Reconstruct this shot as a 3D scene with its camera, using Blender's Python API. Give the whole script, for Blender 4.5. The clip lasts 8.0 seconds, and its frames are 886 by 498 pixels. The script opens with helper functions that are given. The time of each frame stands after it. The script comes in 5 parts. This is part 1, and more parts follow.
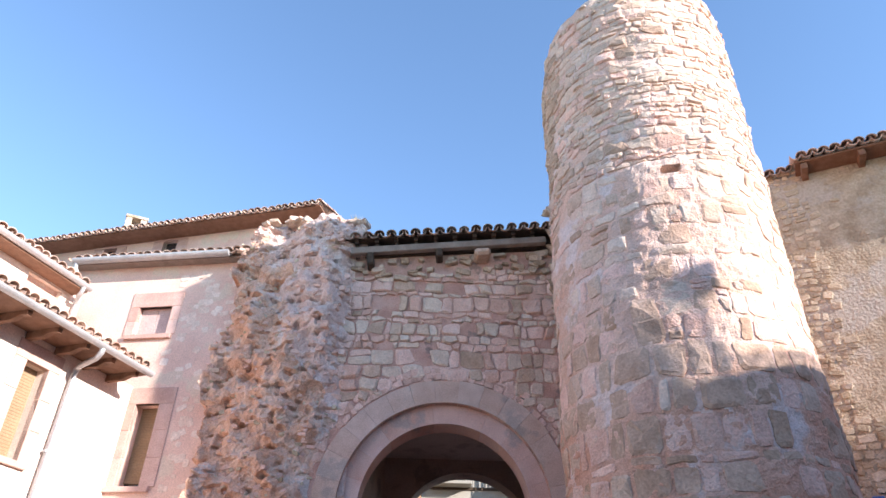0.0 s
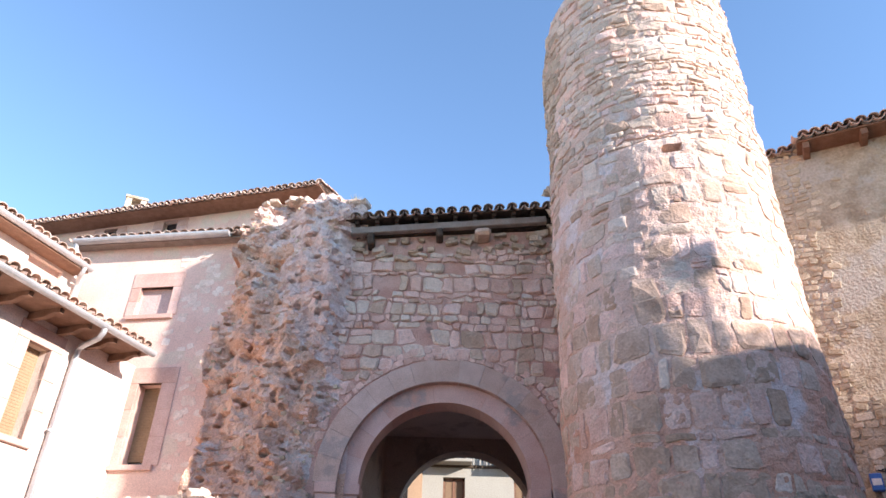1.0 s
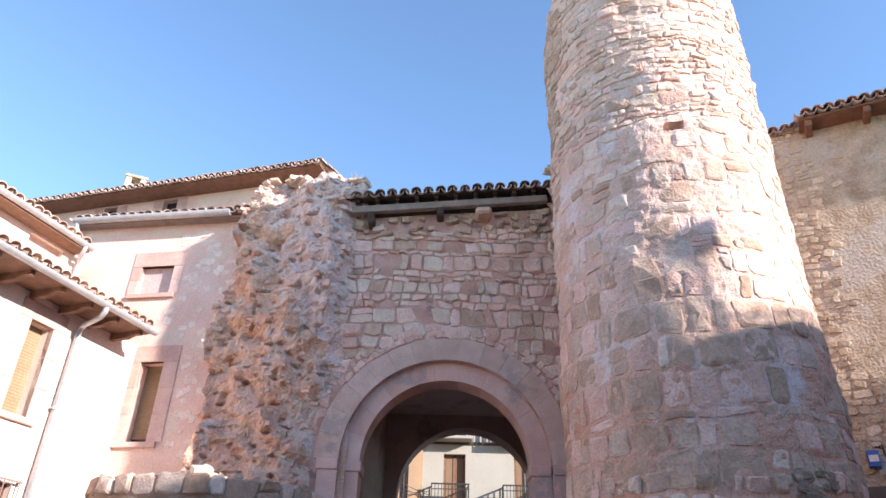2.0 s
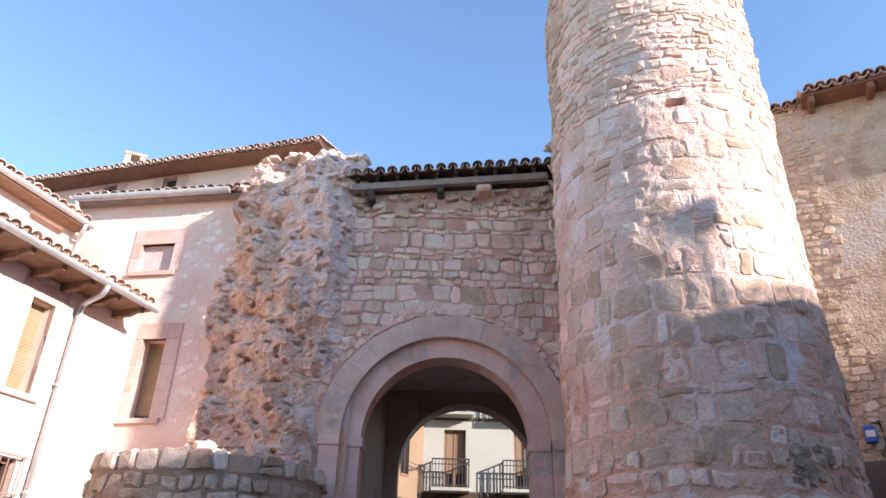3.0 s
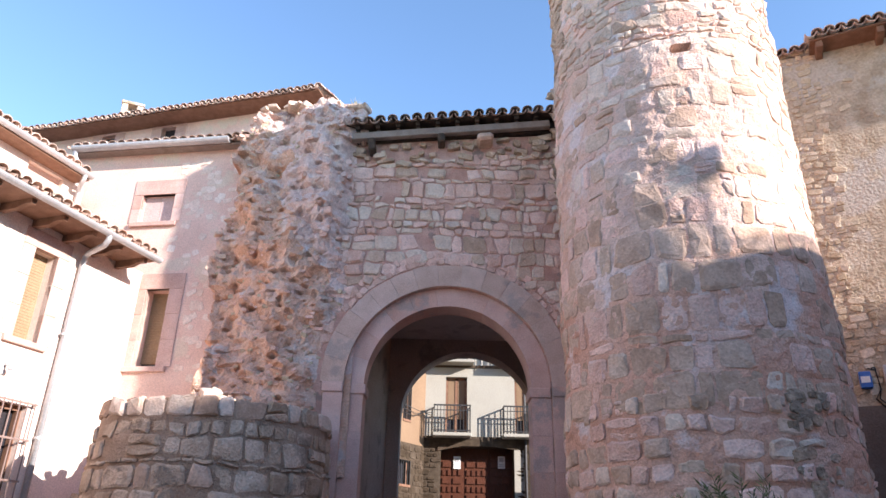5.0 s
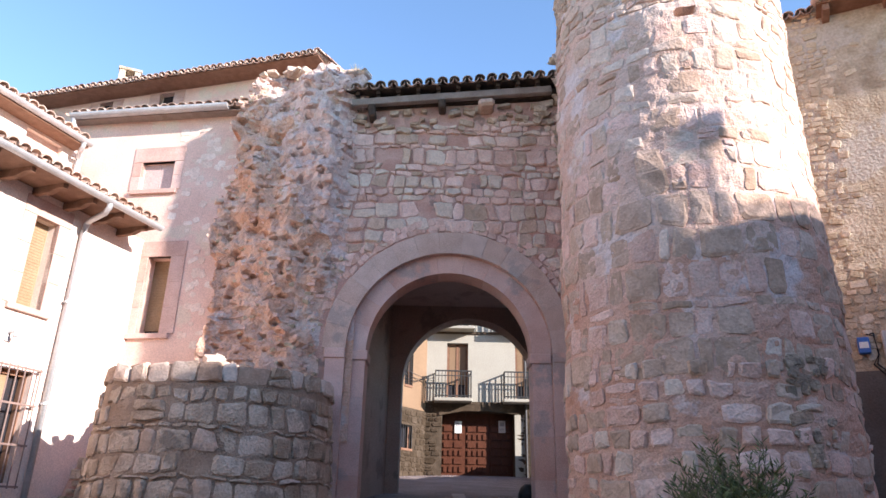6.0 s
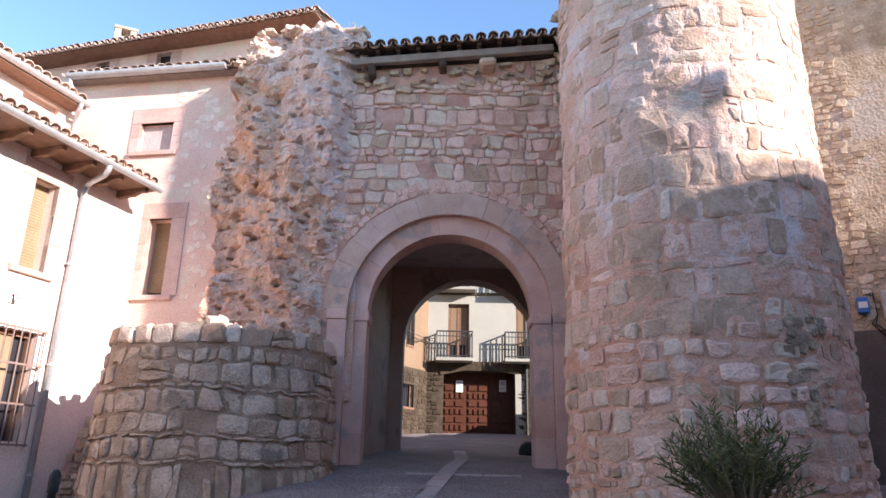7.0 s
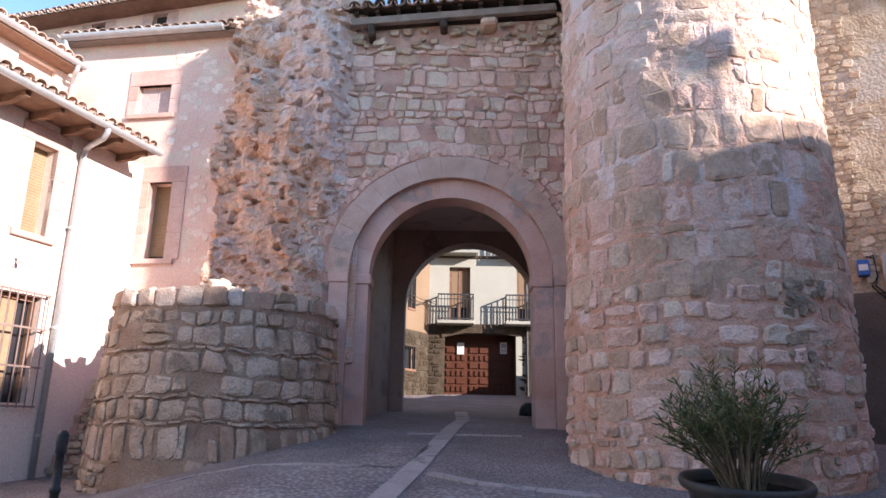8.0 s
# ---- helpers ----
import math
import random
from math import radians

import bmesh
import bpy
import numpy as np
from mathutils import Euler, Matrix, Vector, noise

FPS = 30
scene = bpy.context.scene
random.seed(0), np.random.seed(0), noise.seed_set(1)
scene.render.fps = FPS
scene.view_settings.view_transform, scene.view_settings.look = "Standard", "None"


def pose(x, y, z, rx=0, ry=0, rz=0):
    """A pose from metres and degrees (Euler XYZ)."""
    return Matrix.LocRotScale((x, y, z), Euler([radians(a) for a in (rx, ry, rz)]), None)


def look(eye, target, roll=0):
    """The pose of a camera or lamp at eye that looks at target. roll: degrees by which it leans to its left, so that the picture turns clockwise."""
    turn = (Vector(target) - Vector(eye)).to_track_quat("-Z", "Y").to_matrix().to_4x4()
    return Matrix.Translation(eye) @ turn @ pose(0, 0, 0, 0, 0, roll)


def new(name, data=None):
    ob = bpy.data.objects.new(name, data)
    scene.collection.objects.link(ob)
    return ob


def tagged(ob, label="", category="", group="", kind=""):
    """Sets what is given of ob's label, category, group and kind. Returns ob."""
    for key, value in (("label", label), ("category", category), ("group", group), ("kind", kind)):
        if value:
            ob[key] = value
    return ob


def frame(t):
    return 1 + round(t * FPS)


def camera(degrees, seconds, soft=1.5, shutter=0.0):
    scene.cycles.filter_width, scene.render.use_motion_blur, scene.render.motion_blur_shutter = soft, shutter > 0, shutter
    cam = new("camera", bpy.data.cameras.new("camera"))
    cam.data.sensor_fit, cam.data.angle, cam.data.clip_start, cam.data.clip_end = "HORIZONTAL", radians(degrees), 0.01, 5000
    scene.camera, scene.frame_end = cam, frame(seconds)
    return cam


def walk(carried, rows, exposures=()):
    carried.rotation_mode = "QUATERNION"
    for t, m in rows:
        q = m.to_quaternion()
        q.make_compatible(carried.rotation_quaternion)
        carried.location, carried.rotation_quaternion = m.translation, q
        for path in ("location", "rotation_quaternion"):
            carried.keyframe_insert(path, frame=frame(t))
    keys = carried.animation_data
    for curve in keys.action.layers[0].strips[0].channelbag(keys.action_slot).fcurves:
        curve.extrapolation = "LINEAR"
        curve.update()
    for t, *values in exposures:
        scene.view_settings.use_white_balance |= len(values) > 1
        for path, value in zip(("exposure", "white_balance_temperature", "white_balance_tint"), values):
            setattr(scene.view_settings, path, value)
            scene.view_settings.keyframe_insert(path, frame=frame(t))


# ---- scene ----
cam = camera(65.4, 8.0, soft=1.55)
EYE = (0.0, 0.0, 1.55)
# seconds, turn, tilt up, lean: the camera stands and tilts slowly downwards
ROWS = [
    (0.0, -0.014, 32.935, 1.72),
    (0.5, -0.018, 32.192, 1.66),
    (1.0, -0.032, 31.275, 1.615),
    (1.5, -0.034, 30.413, 1.59),
    (3.0, -0.058, 27.65, 1.5),
    (3.5, -0.072, 26.734, 1.455),
    (4.0, -0.076, 25.776, 1.41),
    (4.5, -0.07, 24.71, 1.37),
    (6.0, -0.036, 20.739, 1.227),
    (6.5, -0.03, 19.307, 1.17),
    (7.0, -0.013, 17.522, 1.09),
    (7.5, 0.004, 15.891, 1.055),
    (8.0, 0.025, 14.476, 0.998),
]


def gaze(turn, tilt, lean):
    """The eye's pose: turned, tilted up and leaning to its left."""
    a, b = radians(turn), radians(tilt)
    way = Vector((-math.sin(a) * math.cos(b), math.cos(a) * math.cos(b), math.sin(b)))
    return look(EYE, Vector(EYE) + way, lean)


walk(cam, [(t, gaze(a, b, c)) for t, a, b, c in ROWS], [(0.0, 1.4, 6250, 19), (8.0, 1.42, 6250, 20)])

# ---- light ----
SUN_AZ, SUN_EL = math.atan2(-0.54, 0.842), radians(19.0)
world = bpy.data.worlds.new("sky")
scene.world = world
world.use_nodes = True
wn = world.node_tree
sky = wn.nodes.new("ShaderNodeTexSky")
sky.sky_type = "NISHITA"
sky.sun_disc = False
sky.sun_elevation = SUN_EL
sky.sun_rotation = math.pi / 2 - SUN_AZ
sky.air_density, sky.dust_density, sky.ozone_density = 1.0, 0.0, 1.0
sky.altitude = 1200
clear = wn.nodes.new("ShaderNodeMix")
clear.data_type, clear.blend_type = "RGBA", "MULTIPLY"
clear.inputs[0].default_value = 1.0
clear.inputs[7].default_value = (0.87, 1.02, 1.04, 1)
wn.links.new(sky.outputs[0], clear.inputs[6])
wn.links.new(clear.outputs[2], wn.nodes["Background"].inputs[0])
wn.nodes["Background"].inputs[1].default_value = 0.15
sun_data = bpy.data.lights.new("sun", "SUN")
sun_data.energy, sun_data.angle, sun_data.color = 4.3, radians(0.6), (1.0, 0.93, 0.82)
sun = new("sun", sun_data)
to_sun = Vector((math.cos(SUN_AZ) * math.cos(SUN_EL), math.sin(SUN_AZ) * math.cos(SUN_EL), math.sin(SUN_EL)))
sun.matrix_world = look(to_sun * 60, (0, 0, 0))


# ---- materials ----
def mat(name, cols, scale=3.0, fine=40.0, bump=0.3, rough=0.9, vary=0.0, island=0.0, metal=0.0, spots=None, bump_dist=0.02):
    """A worn surface: two or three colours in patches, fine grain, relief, a shift of tone from piece to piece.
    spots: (colour, scale, threshold) adds stains or pale lime with outlines of their own."""
    m = bpy.data.materials.new(name)
    m.use_nodes = True
    nt = m.node_tree
    N, L = nt.nodes, nt.links
    bsdf = N["Principled BSDF"]
    bsdf.inputs["Roughness"].default_value = rough
    bsdf.inputs["Metallic"].default_value = metal
    bsdf.inputs["Specular IOR Level"].default_value = 0.25
    co = N.new("ShaderNodeTexCoord")
    geo = N.new("ShaderNodeNewGeometry")
    n1 = N.new("ShaderNodeTexNoise")
    n1.inputs["Scale"].default_value = scale
    n1.inputs["Detail"].default_value = 6
    n1.inputs["Roughness"].default_value = 0.62
    L.new(geo.outputs["Position"], n1.inputs["Vector"])
    ramp = N.new("ShaderNodeValToRGB")
    el = ramp.color_ramp.elements
    el[0].position, el[1].position = 0.32, 0.68
    el[0].color, el[1].color = (*cols[0], 1), (*cols[-1], 1)
    if len(cols) > 2:
        e = el.new(0.5)
        e.color = (*cols[1], 1)
    L.new(n1.outputs["Fac"], ramp.inputs["Fac"])
    col = ramp.outputs["Color"]
    if spots:
        n3 = N.new("ShaderNodeTexNoise")
        n3.inputs["Scale"].default_value = spots[1]
        n3.inputs["Detail"].default_value = 5
        n3.inputs["Roughness"].default_value = 0.6
        L.new(geo.outputs["Position"], n3.inputs["Vector"])
        st = N.new("ShaderNodeMapRange")
        st.inputs["From Min"].default_value = spots[2]
        st.inputs["From Max"].default_value = spots[2] + 0.06
        L.new(n3.outputs["Fac"], st.inputs["Value"])
        mx = N.new("ShaderNodeMix")
        mx.data_type = "RGBA"
        mx.inputs[7].default_value = (*spots[0], 1)
        L.new(st.outputs[0], mx.inputs[0])
        L.new(col, mx.inputs[6])
        col = mx.outputs[2]
    n2 = N.new("ShaderNodeTexNoise")
    n2.inputs["Scale"].default_value = fine
    n2.inputs["Detail"].default_value = 4
    L.new(geo.outputs["Position"], n2.inputs["Vector"])
    g = N.new("ShaderNodeMapRange")
    g.inputs["From Min"].default_value, g.inputs["From Max"].default_value = 0.25, 0.75
    g.inputs["To Min"].default_value, g.inputs["To Max"].default_value = 0.8, 1.18
    L.new(n2.outputs["Fac"], g.inputs["Value"])
    val = g.outputs[0]
    if vary or island:
        r = N.new("ShaderNodeMapRange")
        amt = vary or island
        r.inputs["To Min"].default_value, r.inputs["To Max"].default_value = 1 - amt, 1 + amt
        if vary:
            oi = N.new("ShaderNodeObjectInfo")
            L.new(oi.outputs["Random"], r.inputs["Value"])
        else:
            L.new(geo.outputs["Random Per Island"], r.inputs["Value"])
        mu = N.new("ShaderNodeMath")
        mu.operation = "MULTIPLY"
        L.new(val, mu.inputs[0])
        L.new(r.outputs[0], mu.inputs[1])
        val = mu.outputs[0]
    hsv = N.new("ShaderNodeHueSaturation")
    L.new(val, hsv.inputs["Value"])
    L.new(col, hsv.inputs["Color"])
    if vary:
        sa = N.new("ShaderNodeMapRange")
        sa.inputs["To Min"].default_value, sa.inputs["To Max"].default_value = 1.1, 0.9
        L.new(oi.outputs["Random"], sa.inputs["Value"])
        L.new(sa.outputs[0], hsv.inputs["Saturation"])
    L.new(hsv.outputs["Color"], bsdf.inputs["Base Color"])
    add = N.new("ShaderNodeMath")
    add.operation = "ADD"
    L.new(n1.outputs["Fac"], add.inputs[0])
    L.new(n2.outputs["Fac"], add.inputs[1])
    bp = N.new("ShaderNodeBump")
    bp.inputs["Strength"].default_value = bump
    bp.inputs["Distance"].default_value = bump_dist
    L.new(add.outputs[0], bp.inputs["Height"])
    L.new(bp.outputs["Normal"], bsdf.inputs["Normal"])
    return m


M = {}
M["stone"] = mat("grey_pink_limestone", [(0.642, 0.399, 0.314), (0.738, 0.489, 0.396), (0.776, 0.57, 0.475)], 4, 35, 0.8, vary=0.14, bump_dist=0.025)
M["stone_rest"] = mat("limestone_rest", [(0.642, 0.399, 0.314), (0.738, 0.489, 0.396), (0.776, 0.57, 0.475)], 4, 35, 0.8, island=0.14, bump_dist=0.025)
M["green_stone"] = mat("grey_green_limestone", [(0.435, 0.295, 0.209), (0.53, 0.367, 0.27), (0.616, 0.44, 0.336)], 4, 30, 0.7, vary=0.14, bump_dist=0.02)
M["green_rest"] = mat("grey_green_limestone_rest", [(0.435, 0.295, 0.209), (0.53, 0.367, 0.27), (0.616, 0.44, 0.336)], 4, 30, 0.7, island=0.14, bump_dist=0.02)
M["lime"] = mat("pale_limestone", [(0.59, 0.426, 0.323), (0.653, 0.496, 0.389), (0.707, 0.567, 0.456)], 4, 30, 0.5, vary=0.12, bump_dist=0.03)
M["lime_rest"] = mat("pale_limestone_rest", [(0.572, 0.405, 0.307), (0.633, 0.471, 0.37), (0.686, 0.539, 0.433)], 4, 30, 0.5, island=0.12, bump_dist=0.03)
M["mortar"] = mat("pink_mortar", [(0.494, 0.266, 0.204), (0.625, 0.368, 0.291), (0.741, 0.501, 0.418)], 1.9, 45, 0.9, bump_dist=0.04, spots=((0.36, 0.25, 0.21), 2.4, 0.58))
M["tower"] = mat("tower_lime_mortar", [(0.632, 0.396, 0.294), (0.694, 0.473, 0.371), (0.745, 0.56, 0.462)], 1.1, 40, 0.7, bump_dist=0.03, spots=((0.73, 0.60, 0.55), 1.0, 0.55))
M["tower_low"] = mat("old_pink_tower_mortar", [(0.59, 0.313, 0.213), (0.653, 0.391, 0.288), (0.707, 0.482, 0.381)], 1.1, 40, 0.7, bump_dist=0.03, spots=((0.70, 0.56, 0.51), 1.3, 0.58))
M["earth"] = mat("orange_earth_core", [(0.621, 0.322, 0.196), (0.76, 0.478, 0.344), (0.8, 0.605, 0.487)], 2.2, 30, 0.9, bump_dist=0.05, spots=((0.72, 0.60, 0.54), 1.6, 0.58))
M["yellow_stone"] = mat("yellow_limestone", [(0.47, 0.36, 0.235), (0.55, 0.44, 0.31), (0.62, 0.52, 0.395)], 5, 30, 0.7, vary=0.2)
M["yellow_rest"] = mat("yellow_limestone_rest", [(0.47, 0.36, 0.235), (0.55, 0.44, 0.31), (0.62, 0.52, 0.395)], 5, 30, 0.7, island=0.2)
M["right_wall"] = mat("beige_grey_render", [(0.36, 0.265, 0.175), (0.48, 0.375, 0.265), (0.58, 0.475, 0.36)], 3.0, 22, 1.0, spots=((0.50, 0.425, 0.345), 0.9, 0.52), bump_dist=0.04)
M["cut"] = mat("dressed_pink_sandstone", [(0.601, 0.37, 0.3), (0.655, 0.43, 0.356), (0.699, 0.483, 0.408)], 2.5, 60, 0.2, vary=0.035, bump_dist=0.008, spots=((0.46, 0.355, 0.315), 1.3, 0.57))
M["cut_grey"] = mat("dressed_grey_sandstone", [(0.502, 0.356, 0.281), (0.59, 0.425, 0.347), (0.655, 0.494, 0.412)], 2.5, 60, 0.25, vary=0.05, bump_dist=0.01, spots=((0.44, 0.35, 0.30), 1.3, 0.57))
M["stucco"] = mat("pale_pink_render", [(0.68, 0.461, 0.372), (0.742, 0.528, 0.439), (0.793, 0.595, 0.497)], 1.2, 45, 0.35, spots=((0.70, 0.57, 0.46), 1.6, 0.56))
M["cream"] = mat("cream_render", [(0.76, 0.62, 0.53), (0.80, 0.67, 0.58)], 0.8, 40, 0.15)
M["red_stone"] = mat("red_sandstone_trim", [(0.52, 0.335, 0.285), (0.57, 0.39, 0.33), (0.62, 0.44, 0.385)], 3, 50, 0.25, vary=0.08)
M["pale_pink"] = mat("pale_pink_sandstone", [(0.52, 0.35, 0.295), (0.57, 0.40, 0.34), (0.62, 0.45, 0.39)], 3, 50, 0.2, vary=0.06)
M["bastion_stone"] = mat("grey_beige_limestone", [(0.419, 0.291, 0.203), (0.531, 0.388, 0.282), (0.638, 0.48, 0.362)], 3.5, 30, 1.0, vary=0.18, bump_dist=0.035, spots=((0.31, 0.23, 0.17), 1.9, 0.57))
M["bastion_rest"] = mat("grey_beige_limestone_rest", [(0.419, 0.291, 0.203), (0.531, 0.388, 0.282), (0.638, 0.48, 0.362)], 3.5, 30, 1.0, island=0.18, bump_dist=0.035)
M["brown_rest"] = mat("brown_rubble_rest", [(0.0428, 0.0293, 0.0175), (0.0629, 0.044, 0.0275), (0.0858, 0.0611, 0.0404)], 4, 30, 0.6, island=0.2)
M["brown_mortar"] = mat("brown_mortar", [(0.284, 0.183, 0.124), (0.39, 0.265, 0.188), (0.496, 0.356, 0.263)], 2.2, 40, 0.9, bump_dist=0.04)
M["pale_stone"] = mat("pale_flush_stone", [(0.728, 0.562, 0.464), (0.77, 0.625, 0.529), (0.8, 0.689, 0.594)], 4, 30, 0.3, vary=0.06)
M["ruin_grey"] = mat("grey_rubble_core", [(0.609, 0.409, 0.343), (0.745, 0.556, 0.488), (0.784, 0.664, 0.608)], 3.4, 30, 0.9, bump_dist=0.05, spots=((0.60, 0.41, 0.30), 1.8, 0.58))
M["dado"] = mat("dark_cement", [(0.11, 0.085, 0.07), (0.16, 0.13, 0.11)], 1.5, 40, 0.4)
M["tile"] = mat("weathered_clay_tile", [(0.403, 0.244, 0.181), (0.526, 0.37, 0.29), (0.627, 0.541, 0.464)], 6, 50, 0.4, vary=0.3)
M["tile_rest"] = mat("weathered_clay_tile_rest", [(0.403, 0.244, 0.181), (0.526, 0.37, 0.29), (0.627, 0.541, 0.464)], 6, 50, 0.4, island=0.3)
M["tile_dark"] = mat("dark_mossy_tile", [(0.20, 0.135, 0.095), (0.30, 0.215, 0.155), (0.42, 0.33, 0.255)], 6, 50, 0.4, vary=0.3)
M["wood"] = mat("brown_stained_wood", [(0.17, 0.085, 0.05), (0.25, 0.14, 0.09)], 6, 60, 0.2, 0.7)
M["grey_wood"] = mat("weathered_grey_beam", [(0.24, 0.185, 0.155), (0.34, 0.28, 0.24)], 5, 70, 0.4, 0.85)
M["dark_wood"] = mat("rotten_dark_wood", [(0.05, 0.035, 0.028), (0.10, 0.07, 0.05)], 8, 60, 0.5, 0.9)
M["blind"] = mat("tan_roller_blind", [(0.29, 0.20, 0.115), (0.34, 0.24, 0.145)], 3, 40, 0.1, 0.6)
M["shutter"] = mat("pinkish_wood_shutter", [(0.50, 0.36, 0.33), (0.57, 0.43, 0.39)], 5, 40, 0.1, 0.6)
M["zinc"] = mat("grey_zinc", [(0.42, 0.42, 0.42), (0.54, 0.54, 0.54)], 5, 60, 0.05, 0.45, metal=0.4)
M["iron"] = mat("dark_painted_iron", [(0.03, 0.03, 0.032), (0.06, 0.058, 0.055)], 9, 60, 0.1, 0.5)
M["grille"] = mat("brown_painted_iron", [(0.22, 0.15, 0.13), (0.28, 0.20, 0.17)], 9, 60, 0.1, 0.5)
M["plaster"] = mat("grey_passage_plaster", [(0.384, 0.265, 0.206), (0.455, 0.333, 0.266)], 1.0, 30, 0.3, spots=((0.30, 0.215, 0.175), 1.4, 0.56))
M["ceiling"] = mat("pale_passage_ceiling", [(0.52, 0.40, 0.345), (0.60, 0.48, 0.42)], 1.0, 30, 0.25, spots=((0.44, 0.335, 0.285), 1.1, 0.57))
M["strip"] = mat("smooth_stone_strip", [(0.399, 0.323, 0.303), (0.505, 0.415, 0.387)], 2, 40, 0.3, 0.7, vary=0.1, spots=((0.26, 0.23, 0.22), 2.0, 0.55))
M["white_wall"] = mat("white_render", [(0.342, 0.324, 0.27), (0.396, 0.378, 0.318)], 0.8, 30, 0.15)
M["tan_wall"] = mat("tan_painted_render", [(0.215, 0.14, 0.085), (0.25, 0.165, 0.10)], 0.8, 30, 0.15)
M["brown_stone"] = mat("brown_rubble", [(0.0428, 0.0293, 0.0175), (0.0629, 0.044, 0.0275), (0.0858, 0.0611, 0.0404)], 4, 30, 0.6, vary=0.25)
M["door"] = mat("varnished_red_brown_door", [(0.074, 0.0252, 0.0133), (0.111, 0.04, 0.0222)], 5, 60, 0.15, 0.45)
M["paper"] = mat("white_sheet", [(0.75, 0.74, 0.70), (0.8, 0.79, 0.76)], 5, 60, 0.0, 0.6)
M["leaf"] = mat("oleander_leaf", [(0.115, 0.13, 0.045), (0.21, 0.21, 0.085)], 9, 60, 0.05, 0.5, island=0.4)
M["stem"] = mat("grey_brown_stem", [(0.168, 0.132, 0.084), (0.264, 0.204, 0.132)], 9, 60, 0.2, 0.8)
M["pot"] = mat("dark_plastic_pot", [(0.045, 0.04, 0.038), (0.07, 0.062, 0.058)], 5, 60, 0.1, 0.5)
M["soil"] = mat("potting_soil", [(0.05, 0.035, 0.025), (0.09, 0.065, 0.045)], 14, 60, 0.8, 0.95)
M["blue"] = mat("blue_plastic", [(0.05, 0.14, 0.42), (0.07, 0.18, 0.5)], 9, 60, 0.0, 0.4)
M["grey_box"] = mat("grey_plastic", [(0.42, 0.42, 0.42), (0.5, 0.5, 0.5)], 9, 60, 0.0, 0.5)
M["weed"] = mat("dry_grass", [(0.30, 0.27, 0.12), (0.40, 0.36, 0.18)], 9, 60, 0.0, 0.8, island=0.3)
M["moss"] = mat("green_tuft", [(0.12, 0.14, 0.04), (0.20, 0.20, 0.07)], 9, 60, 0.0, 0.8, island=0.3)
def cobbles(name, base, scale):
    """Small rounded pebbles set in grey bedding."""
    m = mat(name, base, 1.0, 30, 0.3, 0.8)
    N, L = m.node_tree.nodes, m.node_tree.links
    geo = N.new("ShaderNodeNewGeometry")
    vo = N.new("ShaderNodeTexVoronoi")
    vo.inputs["Scale"].default_value = scale
    L.new(geo.outputs["Position"], vo.inputs["Vector"])
    inv = N.new("ShaderNodeMapRange")
    inv.inputs["From Max"].default_value = 0.6
    inv.inputs["To Min"].default_value, inv.inputs["To Max"].default_value = 1.22, 0.55
    L.new(vo.outputs["Distance"], inv.inputs["Value"])
    hs = N.new("ShaderNodeHueSaturation")
    src = N["Principled BSDF"].inputs["Base Color"].links[0].from_socket
    L.new(src, hs.inputs["Color"])
    L.new(inv.outputs[0], hs.inputs["Value"])
    L.new(hs.outputs[0], N["Principled BSDF"].inputs["Base Color"])
    bp = N.new("ShaderNodeBump")
    bp.inputs["Strength"].default_value, bp.inputs["Distance"].default_value = 0.9, 0.03
    L.new(inv.outputs[0], bp.inputs["Height"])
    L.new(bp.outputs[0], N["Principled BSDF"].inputs["Normal"])
    return m


M["road"] = cobbles("worn_grey_paving", [(0.313, 0.25, 0.238), (0.399, 0.323, 0.307), (0.492, 0.409, 0.387)], 30)
M["cobbles"] = cobbles("pebble_paving", [(0.346, 0.275, 0.262), (0.439, 0.354, 0.333), (0.532, 0.439, 0.411)], 16)
glass = bpy.data.materials.new("window_glass")
glass.use_nodes = True
gb = glass.node_tree.nodes["Principled BSDF"]
gb.inputs["Base Color"].default_value = (0.03, 0.03, 0.035, 1)
gb.inputs["Roughness"].default_value = 0.08
M["glass"] = glass


# ---- building blocks ----
def mesh_of(bm, name, material, smooth=False):
    bmesh.ops.recalc_face_normals(bm, faces=bm.faces)
    me = bpy.data.meshes.new(name)
    bm.to_mesh(me)
    bm.free()
    me.materials.append(M[material])
    if smooth:
        me.polygons.foreach_set("use_smooth", [True] * len(me.polygons))
    return me


def part(name, bm, material, parent=None, label="", smooth=False):
    ob = new(name, mesh_of(bm, name, material, smooth))
    ob.parent = parent
    return tagged(ob, label)


def thing(name, label, category, kind="", group=""):
    return tagged(new(name), label, category, group, kind)


def box(bm, lo, hi, m=None, bevel=0.0):
    """A block from corner lo to corner hi, moved by m."""
    c = [(a + b) / 2 for a, b in zip(lo, hi)]
    s = [abs(b - a) for a, b in zip(lo, hi)]
    t = Matrix.Translation(c) @ Matrix.Diagonal((*s, 1))
    if m is not None:
        t = m @ t
    r = bmesh.ops.create_cube(bm, size=1, matrix=t)
    if bevel:
        edges = list({e for v in r["verts"] for e in v.link_edges})
        bmesh.ops.bevel(bm, geom=edges, offset=bevel, segments=1, affect="EDGES")
    return bm


def boxes(*items, m=None, bevel=0.0):
    bm = bmesh.new()
    for lo, hi in items:
        box(bm, lo, hi, m, bevel)
    return bm


